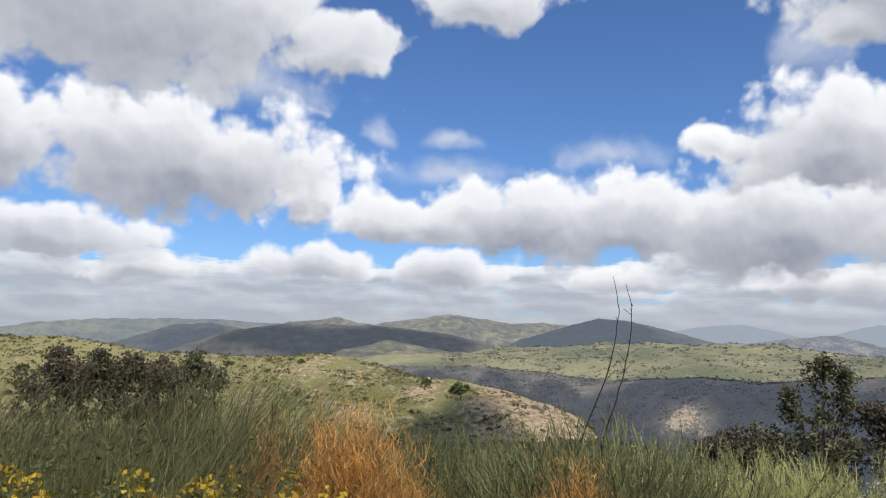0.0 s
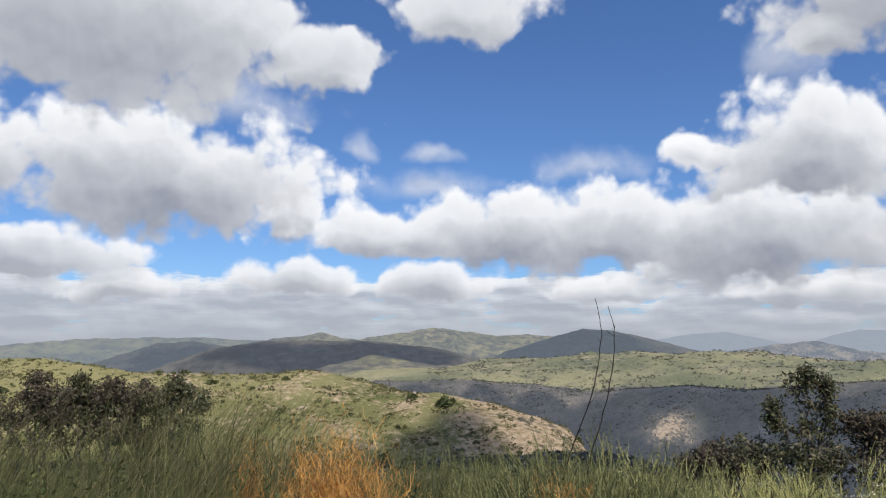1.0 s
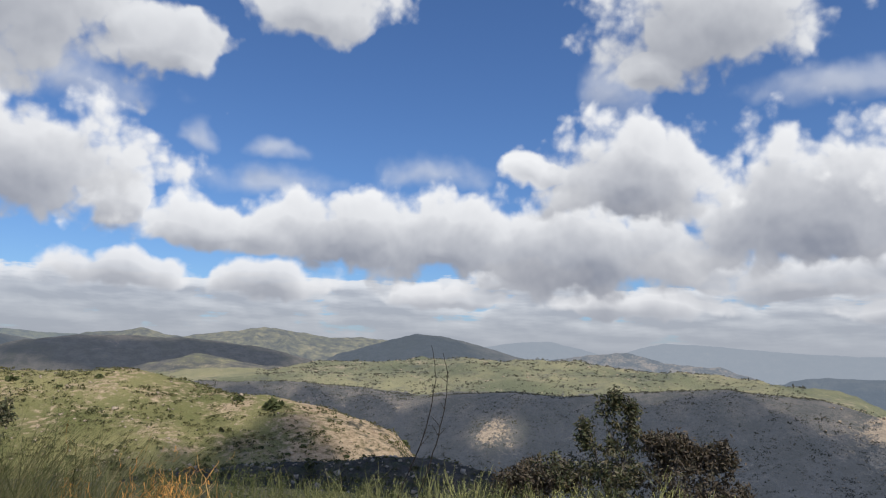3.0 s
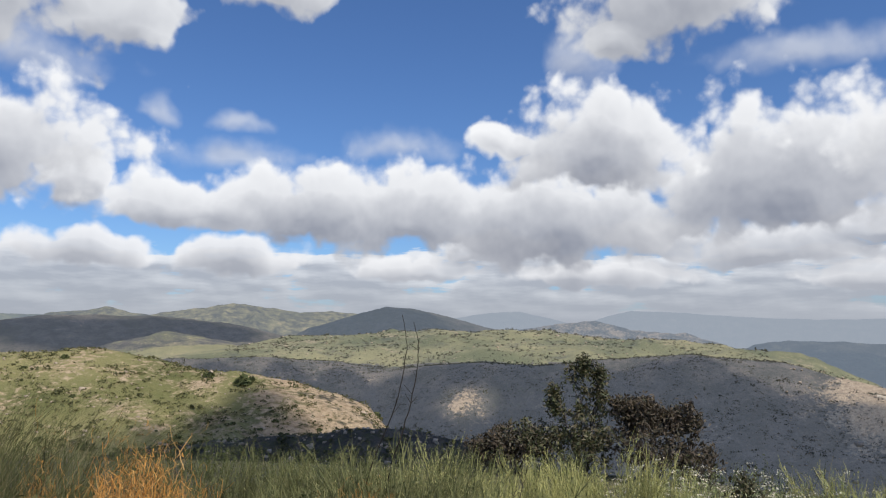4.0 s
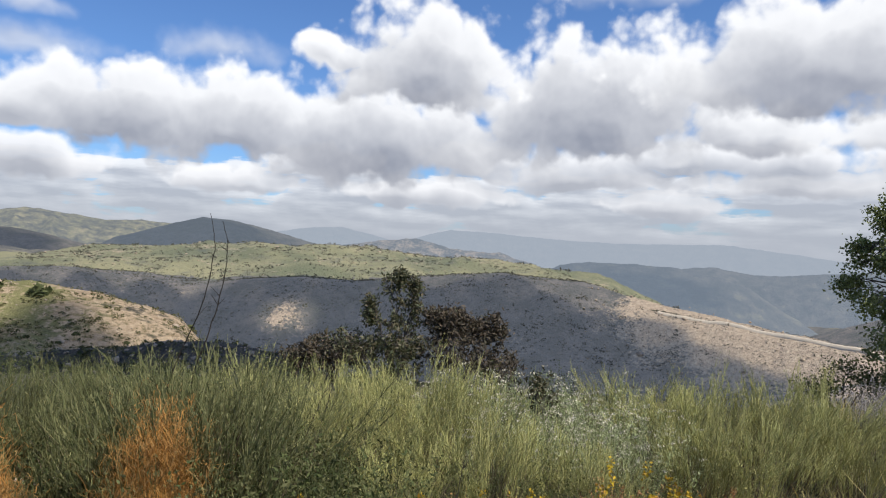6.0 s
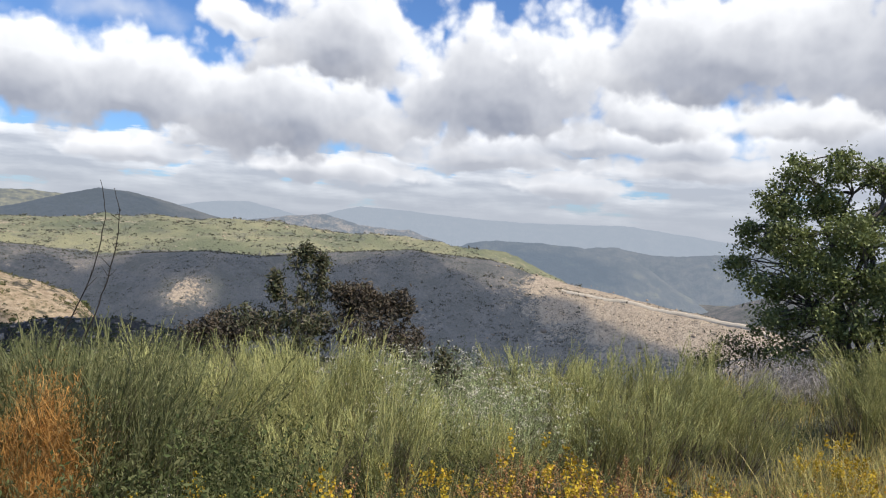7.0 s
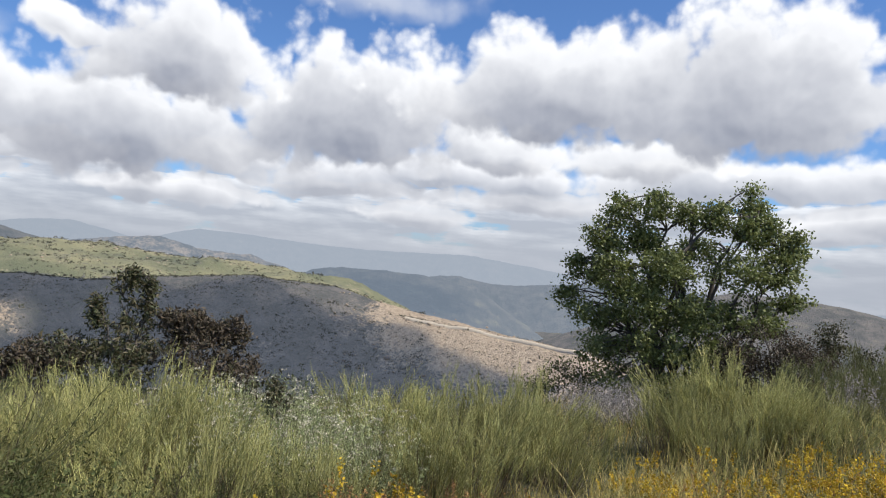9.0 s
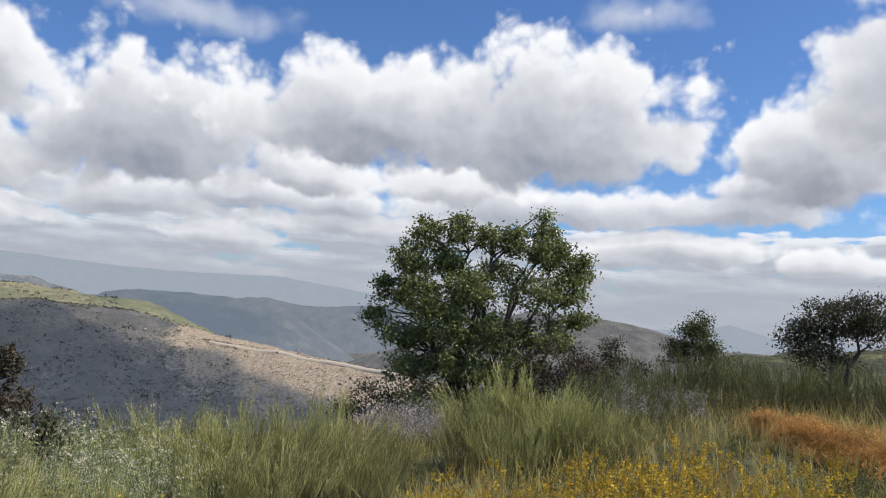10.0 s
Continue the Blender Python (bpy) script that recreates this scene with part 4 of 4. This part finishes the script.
BROOMS = [broom_mesh(210 + i, BROOM, 26, 0.40, 1.10, 0.55, 0.010) for i in range(4)]
GREY_BROOMS = [broom_mesh(220 + i, BROOM_GREY, 26, 0.42, 1.06, 0.6, 0.010) for i in range(4)]


def place_brooms(kind_of, label, meshes, spots):
    for i, (az, r, s) in enumerate(spots):
        bush(kind_of, az, r, s, rng.uniform(0, 360), label,
             (("foliage", meshes[i % len(meshes)], ""), ("dead_wood", TWIGS[i % 3], "dry grey-brown twigs")))


# yellow-green brooms below the sumacs
place_brooms("broom_shrub", "yellow-green broom shrub with dense fine upright stems", BROOMS,
             [(az + rng.uniform(-0.8, 0.8), r + rng.uniform(-0.3, 0.3), s * rng.uniform(0.92, 1.08)) for az, r, s in (
                 (17.0, 6.9, 0.86), (20.5, 6.6, 0.92), (23.6, 6.7, 1.04), (26.5, 6.8, 0.95), (29.5, 6.9, 1.0), (26.5, 5.3, 0.62),
                 (33.0, 6.0, 0.84), (38.5, 6.2, 0.70), (9.5, 6.8, 0.80), (31.5, 7.6, 1.0), (42.0, 6.2, 0.66), (12.5, 7.2, 0.84),
                 (22.0, 8.2, 1.0), (27.5, 8.3, 1.0), (16.0, 8.3, 0.95))])
place_brooms("broom_shrub", "olive-green rounded broom shrub on the brow", BROOMS,
             [(az + rng.uniform(-0.5, 0.5), r, s) for az, r, s in ((48.0, 8.2, 0.98), (51.0, 8.6, 1.05), (54.0, 8.9, 1.05), (57.0, 9.2, 0.95), (50.0, 7.3, 0.80), (53.5, 7.6, 0.86), (59.5, 8.8, 0.70),
                                                                  (45.5, 9.2, 1.0), (56.0, 10.4, 1.1), (61.0, 11.0, 0.8),
                                                                  (67.8, 11.4, 1.05), (69.6, 11.9, 1.25), (71.2, 12.4, 1.5), (73.0, 12.0, 1.25), (75.0, 11.6, 1.12), (76.8, 11.6, 1.0), (70.5, 10.6, 0.85))])
place_brooms("broom_shrub", "grey-green broom shrub with feathery stems", GREY_BROOMS,
             [(az + rng.uniform(-0.5, 0.5), r, s) for az, r, s in ((-4.6, 6.2, 0.98), (-2.0, 6.0, 0.92), (0.6, 6.1, 0.84), (3.2, 6.2, 0.76), (-0.5, 7.4, 1.0), (5.8, 6.0, 0.92), (3.0, 7.6, 0.95), (7.0, 7.6, 0.95), (9.6, 4.95, 1.2), (11.6, 4.9, 1.22), (13.4, 5.0, 1.15), (9.6, 5.7, 1.1), (12.4, 5.8, 1.1), (15.2, 5.9, 0.98), (11.0, 6.6, 1.05), (14.0, 6.9, 1.05),
                                                                  (-6.5, 7.0, 0.98), (3.0, 5.1, 0.60))])
place_brooms("broom_shrub", "dull olive shrub at the far edge of the meadow", GREY_BROOMS,
             [(az, r, s) for az, r, s in ((78.5, 17, 1.1), (80.5, 18, 1.15), (82.2, 20, 1.4), (84.2, 21, 1.45), (86.2, 22, 1.35), (79.6, 22, 1.5), (88.0, 20, 1.2), (90.0, 19, 1.2), (92.0, 19.5, 1.25), (94.5, 19, 1.25), (97.0, 18, 1.2),
                                          (77.0, 15, 0.9), (83.0, 16, 0.8), (81.0, 14, 0.7), (76.0, 19, 1.3), (86.5, 17, 0.8))])


FORBS = [forb_mesh(320 + i) for i in range(4)]


OPEN_SPOTS = ((-7.2, 4.9), (-3.6, 4.6), (8.4, 4.4), (-13.0, 5.2))


def forb_patch(seed, n, a0, a1, r0, r1, lo, hi):
    rng = np.random.default_rng(seed)
    for i in range(n):
        a, r = rng.uniform(a0, a1), math.sqrt(rng.uniform(r0 * r0, r1 * r1))
        if any(abs(a - p) < 4.0 and r < q + 0.4 for p, q in OPEN_SPOTS):
            continue
        bush("weed", a, r, rng.uniform(lo, hi), rng.uniform(0, 360),
             "dark green leafy weed growing through the grass", (("foliage", FORBS[i % 4], ""),))


forb_patch(1, 46, -36, -10, 3.0, 7.5, 0.95, 1.6)
forb_patch(2, 70, -10, 23, 3.4, 6.2, 0.75, 1.35)
forb_patch(3, 34, 18, 66, 3.0, 6.5, 0.5, 0.85)
forb_patch(4, 24, 60, 98, 4.0, 12.0, 0.5, 0.9)
forb_patch(5, 24, -34, 40, 8.5, 14.0, 0.8, 1.3)


def buckwheat_meshes(seed):
    """Leafy wands that end in flat heads of small white flowers."""
    rng = np.random.default_rng(seed)
    g, h = Geo(), Geo()
    n = 190
    p = stem_paths(rng, n, 0.40, 0.92, 0.55, 0.08)
    g.ribbons(p, rng.uniform(0.6, 1.2, n) * 0.007, rng)
    for i in range(16):
        f = rng.uniform(0.15, 0.97, n)
        k = np.minimum((f * 4).astype(int), 3)
        c = p[np.arange(n), k] + (p[np.arange(n), k + 1] - p[np.arange(n), k]) * (f * 4 - k)[:, None]
        g.leaves(c + rng.normal(0, 0.014, (n, 3)), rng.uniform(0.025, 0.05, n), rng.uniform(0.008, 0.014, n), rng, 1.2)
    tips = p[rng.random(n) < 0.34, -1]
    for i in range(11):
        h.leaves(tips + rng.normal(0, 1, tips.shape) * np.array([0.024, 0.024, 0.007]), rng.uniform(0.012, 0.022, len(tips)), rng.uniform(0.010, 0.018, len(tips)), rng, 0.5)
    return g.mesh("foliage", BUCKWHEAT), h.mesh("flower_heads", WHITE_HEADS)


WHEATS = [buckwheat_meshes(240 + i) for i in range(3)]
for i, (az, r, s) in enumerate(((34.2, 7.4, 0.95), (36.3, 7.7, 1.0), (38.4, 7.9, 0.98), (40.4, 7.6, 0.95), (42.6, 7.8, 0.98), (44.8, 8.0, 0.92), (35.2, 6.6, 0.76), (38.0, 6.9, 0.80), (41.0, 6.8, 0.80), (44.0, 7.0, 0.80),
                                (46.6, 7.4, 0.84), (33.0, 8.4, 1.1), (37.0, 8.8, 1.1), (41.5, 9.0, 1.1), (30.5, 7.6, 0.96), (13.5, 4.3, 0.50), (-3.0, 4.7, 0.62), (15.5, 4.4, 0.5), (-15.0, 5.2, 0.7))):
    bush("buckwheat_shrub", az, r, s, i * 67, "green buckwheat shrub with small flat white flower heads",
         (("foliage", WHEATS[i % 3][0], ""), ("blossom", WHEATS[i % 3][1], "creamy white flower heads"), ("dead_wood", TWIGS[i % 3], "dry grey-brown twigs")))


def dodder_mesh(seed, count, radius, height):
    """A tangle of thin orange threads smothering a shrub."""
    rng = np.random.default_rng(seed)
    g = Geo()
    lumps = 22
    d = rng.normal(size=(lumps, 3))
    d /= np.linalg.norm(d, axis=1, keepdims=True)
    d[:, 2] = np.abs(d[:, 2])
    mid = d * np.array([radius, radius, height * 0.92]) * rng.uniform(0.45, 0.95, (lumps, 1))
    mid[:, :2] *= (1.15 - 0.75 * mid[:, 2:] / height)
    size = rng.uniform(0.05, 0.11, lumps)
    j = rng.integers(0, lumps, count)
    start = mid[j] + rng.normal(0, 1, (count, 3)) * size[j][:, None] * np.array([1, 1, 1.5])
    start[:, 2] = np.abs(start[:, 2])
    curl = rng.normal(0, 1, (count, 10, 3)) + rng.normal(0, 0.5, (count, 1, 3))
    curl = (curl[:, :-1] + curl[:, 1:]) / 2
    g.ribbons(start[:, None] + np.cumsum(curl * rng.uniform(0.012, 0.026, (count, 1, 1)), 1), rng.uniform(0.004, 0.008, count), rng)
    return g.mesh("threads", DODDER)


SHORT_TWIGS = twig_mesh(259, 120, 0.30, 0.5)
DODDERS = [dodder_mesh(260 + i, 5600, 0.42, h) for i, h in enumerate((1.35, 0.95, 0.95))]
for i, (az, r, s, zs) in enumerate(((-6.6, 4.8, 0.85, 1.15), (-4.4, 4.5, 0.75, 1.25), (-9.0, 4.7, 0.7, 1.15), (9.0, 4.3, 0.72, 0.95), (7.4, 4.2, 0.55, 1.0), (-13.2, 5.2, 0.5, 1.2), (-2.4, 4.2, 0.55, 0.78))):
    x, y, z = spot(az, r)
    ob = thing("dodder_tangle", "bright orange dodder threads smothering a shrub", "plant", "dodder tangles")
    part("tangle", DODDERS[i % 3], ob)
    part("dead_wood", SHORT_TWIGS, ob, "dry twigs under the threads")
    ob.matrix_world = pose(x, y, z, 0, 0, i * 77) @ Matrix.Diagonal((s, s, zs, 1))
for i, (az, r, s, zs) in enumerate(((91.2, 12.8, 1.5, 0.55), (94.0, 12.2, 1.7, 0.6), (97, 11.5, 1.7, 0.6), (88.6, 14.5, 1.2, 0.5))):
    x, y, z = spot(az, r)
    ob = thing("dodder_tangle", "low orange dodder mat over meadow grass", "plant", "dodder tangles")
    part("tangle", DODDERS[i % 3], ob)
    ob.matrix_world = pose(x, y, z, 0, 0, i * 50) @ Matrix.Diagonal((s, s, zs, 1))


def spike_plant(seed, stems, height, head_mat, head_from, head_n, head_size, splay=0.35, spread=0.012, stem_mat=None):
    """Upright stems whose upper part carries small flowers or seeds."""
    rng = np.random.default_rng(seed)
    g, h = Geo(), Geo()
    p = stem_paths(rng, stems, 0.12, height, splay, 0.10)
    g.ribbons(p, rng.uniform(0.7, 1.2, stems) * 0.006, rng)
    j = np.repeat(np.arange(stems), head_n)
    f = np.clip(rng.uniform(head_from, 1.0, len(j)), 0, 0.999)
    k = np.minimum((f * 4).astype(int), 3)
    c = p[j, k] + (p[j, k + 1] - p[j, k]) * (f * 4 - k)[:, None]
    sz = head_size * rng.uniform(0.6, 1.3, len(j))
    h.leaves(c + rng.normal(0, spread, c.shape), sz, sz * 0.8, rng)
    f = rng.uniform(0.05, head_from, stems * 8)
    j = np.repeat(np.arange(stems), 8)
    k = np.minimum((f * 4).astype(int), 3)
    c = p[j, k] + (p[j, k + 1] - p[j, k]) * (f * 4 - k)[:, None]
    g.leaves(c + rng.normal(0, 0.012, c.shape), rng.uniform(0.02, 0.05, len(c)), rng.uniform(0.006, 0.012, len(c)), rng, 1.0)
    return g.mesh("foliage", stem_mat or GRASS), h.mesh("flower_heads", head_mat)


YELLOWS = [spike_plant(280 + i, 7, 0.66, YELLOW_HEADS, 0.80, 26, 0.026, 0.35, 0.016) for i in range(4)]
RUSTS = [spike_plant(290 + i, 10, 0.60, RUST_HEADS, 0.45, 40, 0.014, 0.3, 0.009, DEAD) for i in range(3)]
SAGES = [spike_plant(300 + i, 22, 1.0, SAGE_HEADS, 0.40, 40, 0.022, 0.4, 0.016) for i in range(3)]


def scatter_plants(name, label, group_name, meshes, spots, s_lo, s_hi, seed):
    rng = np.random.default_rng(seed)
    for i, (az, r) in enumerate(spots):
        x, y, z = spot(az, r, -0.01)
        ob = thing(name, label, "plant", group_name)
        st, hd = meshes[i % len(meshes)]
        part("foliage", st, ob)
        part("blossom", hd, ob)
        s = rng.uniform(s_lo, s_hi)
        ob.matrix_world = pose(x, y, z, 0, 0, rng.uniform(0, 360)) @ Matrix.Diagonal((s, s, s, 1))


def sown(seed, n, az0, az1, r0, r1):
    rng = np.random.default_rng(seed)
    return [(a, math.sqrt(b)) for a, b in zip(rng.uniform(az0, az1, n), rng.uniform(r0 * r0, r1 * r1, n))]


scatter_plants("yellow_wildflower", "yellow deerweed with upright flowering stems", "yellow wildflowers", YELLOWS,
               sown(1, 78, 36, 79, 3.0, 5.6) + sown(2, 110, 64, 94, 3.6, 8.5) + sown(3, 10, -31, -17, 2.7, 3.8) + sown(4, 6, -6, 4, 3.2, 4.0) + sown(8, 40, 76, 98, 4.0, 10.0) + sown(9, 10, 10, 30, 3.0, 4.2), 0.7, 1.05, 11)
scatter_plants("yellow_wildflower", "tall yellow deerweed rising out of long grass", "yellow wildflowers", YELLOWS,
               sown(21, 26, -31, -9, 3.2, 4.4), 1.2, 1.5, 14)
scatter_plants("dry_dock", "rust-brown dry seed spikes in low grass", "dry seed spikes", RUSTS,
               sown(5, 100, 42, 70, 3.6, 6.0) + sown(6, 16, 24, 44, 3.2, 4.6) + sown(12, 14, 66, 90, 4.0, 8.0), 0.75, 1.1, 12)
scatter_plants("grey_sage", "grey-lilac sage with pale flower spikes", "sage plants by the oak", SAGES,
               sown(7, 22, 59.8, 65.5, 14.2, 17.5) + sown(10, 8, 78, 84, 14, 17), 0.85, 1.2, 13)


# ---------- tall dead stalks ----------
def stalk(points, radius, seed):
    rng = np.random.default_rng(seed)
    g = Geo()
    p = np.array(points, float)
    s = np.linspace(0, len(p) - 1, 28)
    path = np.stack([np.interp(s, np.arange(len(p)), p[:, c]) for c in range(3)], 1)
    for _ in range(3):
        path[1:-1] = (path[:-2] + path[1:-1] * 2 + path[2:]) / 4
    path[1:] += rng.normal(0, 0.003, (27, 3))
    g.tube(path, np.linspace(radius, radius * 0.35, 28), 6)
    for i in range(9):
        k = rng.integers(6, 26)
        d = rng.normal(0, 1, 3) * np.array([1, 0.6, 0.3]) + np.array([0, 0, 1.2])
        g.tube(path[k] + d[None] * np.linspace(0, rng.uniform(0.02, 0.06), 3)[:, None], [radius * 0.45, radius * 0.35, radius * 0.2], 4)
    return g.mesh("dead_stalk", STALK, True)


def at_eye(az, el, r, eye):
    return (r * math.sin(radians(az)), r * math.cos(radians(az)), eye + r * math.tan(radians(el)))


for pts, s in (([(9.3, -10.2), (10.6, -7.2), (11.8, -4.4), (12.4, -1.2), (12.5, 0.6), (12.1, 2.3)], 401), ([(10.9, -10.2), (12.1, -7.0), (12.9, -4.2), (13.4, -1.2), (13.4, 0.3), (13.0, 1.8)], 402)):
    base = spot(pts[0][0] - 0.8, 5.3)
    ob = tagged(new("dead_stalk", stalk([base] + [at_eye(a, e, 5.3, EYE) for a, e in pts], 0.0055, s)), "tall thin dark dead flower stalk bending at its top", "plant", "dead stalks")
for i, (az, r, h) in enumerate(((19.0, 5.6, 1.0), (20.6, 5.9, 1.25), (5.5, 5.6, 1.0), (14.6, 5.2, 0.95), (31.0, 4.2, 0.8), (-13.0, 6.0, 1.25), (38.8, 3.8, 0.72))):
    x, y, z = spot(az, r)
    rr = random.uniform(-0.15, 0.35)
    tagged(new("dead_stalk", stalk([(x - 0.25 * rr, y, z), (x, y, z + h * 0.5), (x + rr * 0.5, y, z + h * 0.8), (x + rr * 0.8, y, z + h)], 0.004, 410 + i)), "thin dry brown stalk leaning among the grass", "plant", "dead stalks")


# ---------- grass ----------
def grass_field(name, label, mat, seed, areas, width):
    """Blades sown over sectors: count, compass range, distance range, height range, lean."""
    rng = np.random.default_rng(seed)
    g = Geo()
    for n, a0, a1, r0, r1, h0, h1, lean in areas:
        az, r = np.radians(rng.uniform(a0, a1, n)), np.sqrt(rng.uniform(r0 ** 2, r1 ** 2, n))
        x, y = r * np.sin(az), r * np.cos(az)
        clump = value_noise(x * 1.6 + 50, y * 1.6 + 50, seed)
        keep = rng.random(n) < 0.12 + 1.1 * clump
        for az_d, r_d in OPEN_SPOTS:
            keep &= (np.abs(np.degrees(az) - az_d) > 3.0) | (r > r_d + 0.5) | (rng.random(n) < 0.12)
        x, y, r, clump = x[keep], y[keep], r[keep], clump[keep]
        n = len(x)
        z = height(x, y)[0]
        h = rng.uniform(h0 * 0.6, h1 * 1.05, n) * (0.6 + 0.62 * clump)
        s = np.linspace(0, 1, 5)
        d = rng.normal(0, 0.27, (n, 2)) + np.array([lean, 0.0])
        p = np.stack([x[:, None] + d[:, :1] * h[:, None] * (s ** 1.7)[None], y[:, None] + d[:, 1:] * h[:, None] * (s ** 1.7)[None],
                      z[:, None] - 0.02 + h[:, None] * (s - 0.12 * s ** 3)[None]], -1)
        g.ribbons(p, rng.uniform(0.7, 1.3, n) * width * np.clip(r / 5, 0.8, 3.0), rng)
    return tagged(new(name, g.mesh(name, mat)), label, "grass", kind="stuff")


grass_field("tall_grass", "tall wind-bent green and straw grass", GRASS, 61,
            [(8000, -42, -10, 4.6, 9.5, 1.28, 1.62, 0.20), (4500, -42, -9, 2.8, 5.0, 0.8, 1.2, 0.16), (3000, -40, -12, 2.2, 3.4, 0.35, 0.75, 0.1), (2600, -10, 18, 3.2, 8.0, 0.45, 0.85, 0.12),
             (900, 12, 48, 3.4, 9.5, 0.30, 0.62, 0.08), (900, 44, 68, 6.5, 12, 0.30, 0.6, 0.05), (3500, -40, 70, 2.2, 3.8, 0.22, 0.55, 0.06), (4000, -35, 60, 9, 24, 0.4, 0.8, 0.1)], 0.005)
grass_field("meadow_grass", "yellow-green flowering meadow grass", MEADOW, 62,
            [(11000, 64, 104, 3.0, 9.0, 0.30, 0.62, 0.08), (12000, 74, 108, 8.0, 22, 0.30, 0.66, 0.05), (5500, 26, 74, 2.6, 5.2, 0.25, 0.55, 0.05), (4500, 40, 66, 4.8, 8.0, 0.15, 0.36, 0.03), (3000, 62, 80, 5, 9, 0.3, 0.55, 0.03), (4000, 58, 78, 9.5, 20, 0.3, 0.6, 0.0)], 0.0055)


# ---------- scrub on the hills ----------
def hill_scrub(name, label, mat, seed, count, a0, a1, r0, r1, forms, size, leaves, edge=None):
    """Small leafy mounds strewn over the slopes of some land forms."""
    rng = np.random.default_rng(seed)
    az, r = np.radians(rng.uniform(a0, a1, count)), rng.uniform(r0, r1, count)
    x, y = r * np.sin(az), r * np.cos(az)
    z, which = height(x, y)
    clump = fbm(x / (size * 14), y / (size * 14), 3, seed)
    keep = np.isin(which, forms) & (rng.random(count) < np.clip(0.55 + 1.3 * clump, 0.05, 1))
    x, y, z = x[keep], y[keep], z[keep]
    n = len(x)
    s = size * rng.lognormal(0, 0.35, n)
    g = Geo()
    j = np.repeat(np.arange(n), leaves)
    d = rng.normal(size=(len(j), 3))
    d /= np.linalg.norm(d, axis=1, keepdims=True)
    d[:, 2] = np.abs(d[:, 2]) * 0.75
    c = np.stack([x, y, z], 1)[j] + d * (s[j] * rng.uniform(0.35, 1, len(j)) ** 0.5)[:, None]
    g.leaves(c, s[j] * rng.uniform(0.5, 0.9, len(j)), s[j] * rng.uniform(0.3, 0.6, len(j)), rng)
    return tagged(new(name, g.mesh(name, mat)), label, "scrub", kind="stuff")


hill_scrub("hill_scrub", "low grey-green chaparral dotting the sunny hill", HILL_SCRUB, 71, 24000, -42, 17, 90, 262, [1], 0.5, 10)
hill_scrub("large_scrub", "dark round bushes scattered over the hill", BUSH_LEAF, 72, 240, -40, 14, 110, 240, [1], 1.0, 60)
hill_scrub("bush_thicket", "cluster of dark green bushes in a hollow of the hill", BUSH_LEAF, 77, 60, -23, -15, 178, 194, [1], 1.5, 70)
hill_scrub("knoll_scrub", "dark scrub on the shaded rocky knoll", HILL_SCRUB, 73, 3000, -10, 22, 55, 98, [2], 0.32, 12)
hill_scrub("canyon_scrub", "grey scrub covering the shaded canyon wall", GREY_SCRUB, 74, 26000, -4, 48, 470, 720, [3], 1.0, 6)
hill_scrub("flank_scrub", "sparse low scrub on the bare canyon flank", GREY_SCRUB, 78, 7000, 46, 66, 480, 640, [3], 0.7, 6)
hill_scrub("plateau_scrub", "dark bushes and oaks on the green plateau", GREY_SCRUB, 75, 6500, 0, 40, 690, 1040, [4, 5], 1.5, 9)
hill_scrub("slope_scrub", "thick chaparral below the brow of the hill", BUSH_LEAF, 76, 900, -40, 75, 26, 75, [0], 0.6, 40)


# ---------- dirt road along the canyon wall, pale boulders ----------
def road():
    az = np.linspace(46.5, 61.5, 90)
    r = np.interp(az, RIM_AZ, RIM_R) - 6 - 0.25 * (az - 46.5)
    verts, quads = [], []
    for i, (a, q) in enumerate(zip(np.radians(az), r)):
        for k, off in enumerate((-2.0, 2.0)):
            x, y = (q + off) * math.sin(a), (q + off) * math.cos(a)
            verts.append((x, y))
    v = np.array(verts)
    z = height(v[:, 0], v[:, 1])[0].reshape(-1, 2).max(1).repeat(2) + 0.7
    v = np.concatenate([v, z[:, None]], 1)
    low = v - np.array([0, 0, 3.0])
    n = len(v)
    for i in range(0, n - 2, 2):
        quads += [(i, i + 1, i + 3, i + 2), (i, i + 2, n + i + 2, n + i), (i + 1, n + i + 1, n + i + 3, i + 3)]
    return tagged(new("road", mesh_of("road", np.concatenate([v, low]), quads, None, ROAD)), "pale graded dirt road along the canyon wall", "road", kind="structure")


road()


def boulders(seed, count, a0, a1, r0, r1, forms, size):
    rng = np.random.default_rng(seed)
    az, r = np.radians(rng.uniform(a0, a1, count)), rng.uniform(r0, r1, count)
    x, y = r * np.sin(az), r * np.cos(az)
    z, which = height(x, y)
    g = Geo()
    cube = np.array([(i, j, k) for i in (-1, 1) for j in (-1, 1) for k in (-1, 1)], float) * 0.5
    faces = np.array([(0, 1, 3, 2), (4, 6, 7, 5), (0, 4, 5, 1), (2, 3, 7, 6), (0, 2, 6, 4), (1, 5, 7, 3)])
    for i in np.nonzero(np.isin(which, forms))[0]:
        s = size * rng.lognormal(0, 0.5)
        v = cube * rng.uniform(0.6, 1.3, (8, 1)) @ np.array(Euler(rng.uniform(0, 6, 3)).to_matrix()) * np.array([1, 1, 0.7]) * s
        g.add(v + np.array([x[i], y[i], z[i] + 0.1 * s]), faces)
    return tagged(new("boulders", g.mesh("boulders", ROCK)), "pale granite boulders strewn over the hill", "rocks", kind="stuff")


boulders(81, 1500, -36, 14, 110, 245, [1], 0.24)
boulders(82, 700, -8, 20, 60, 96, [2], 0.2)
boulders(83, 500, 41, 62, 500, 660, [3], 0.9)
boulders(84, 420, 1, 34, 720, 1030, [4, 5], 0.75)
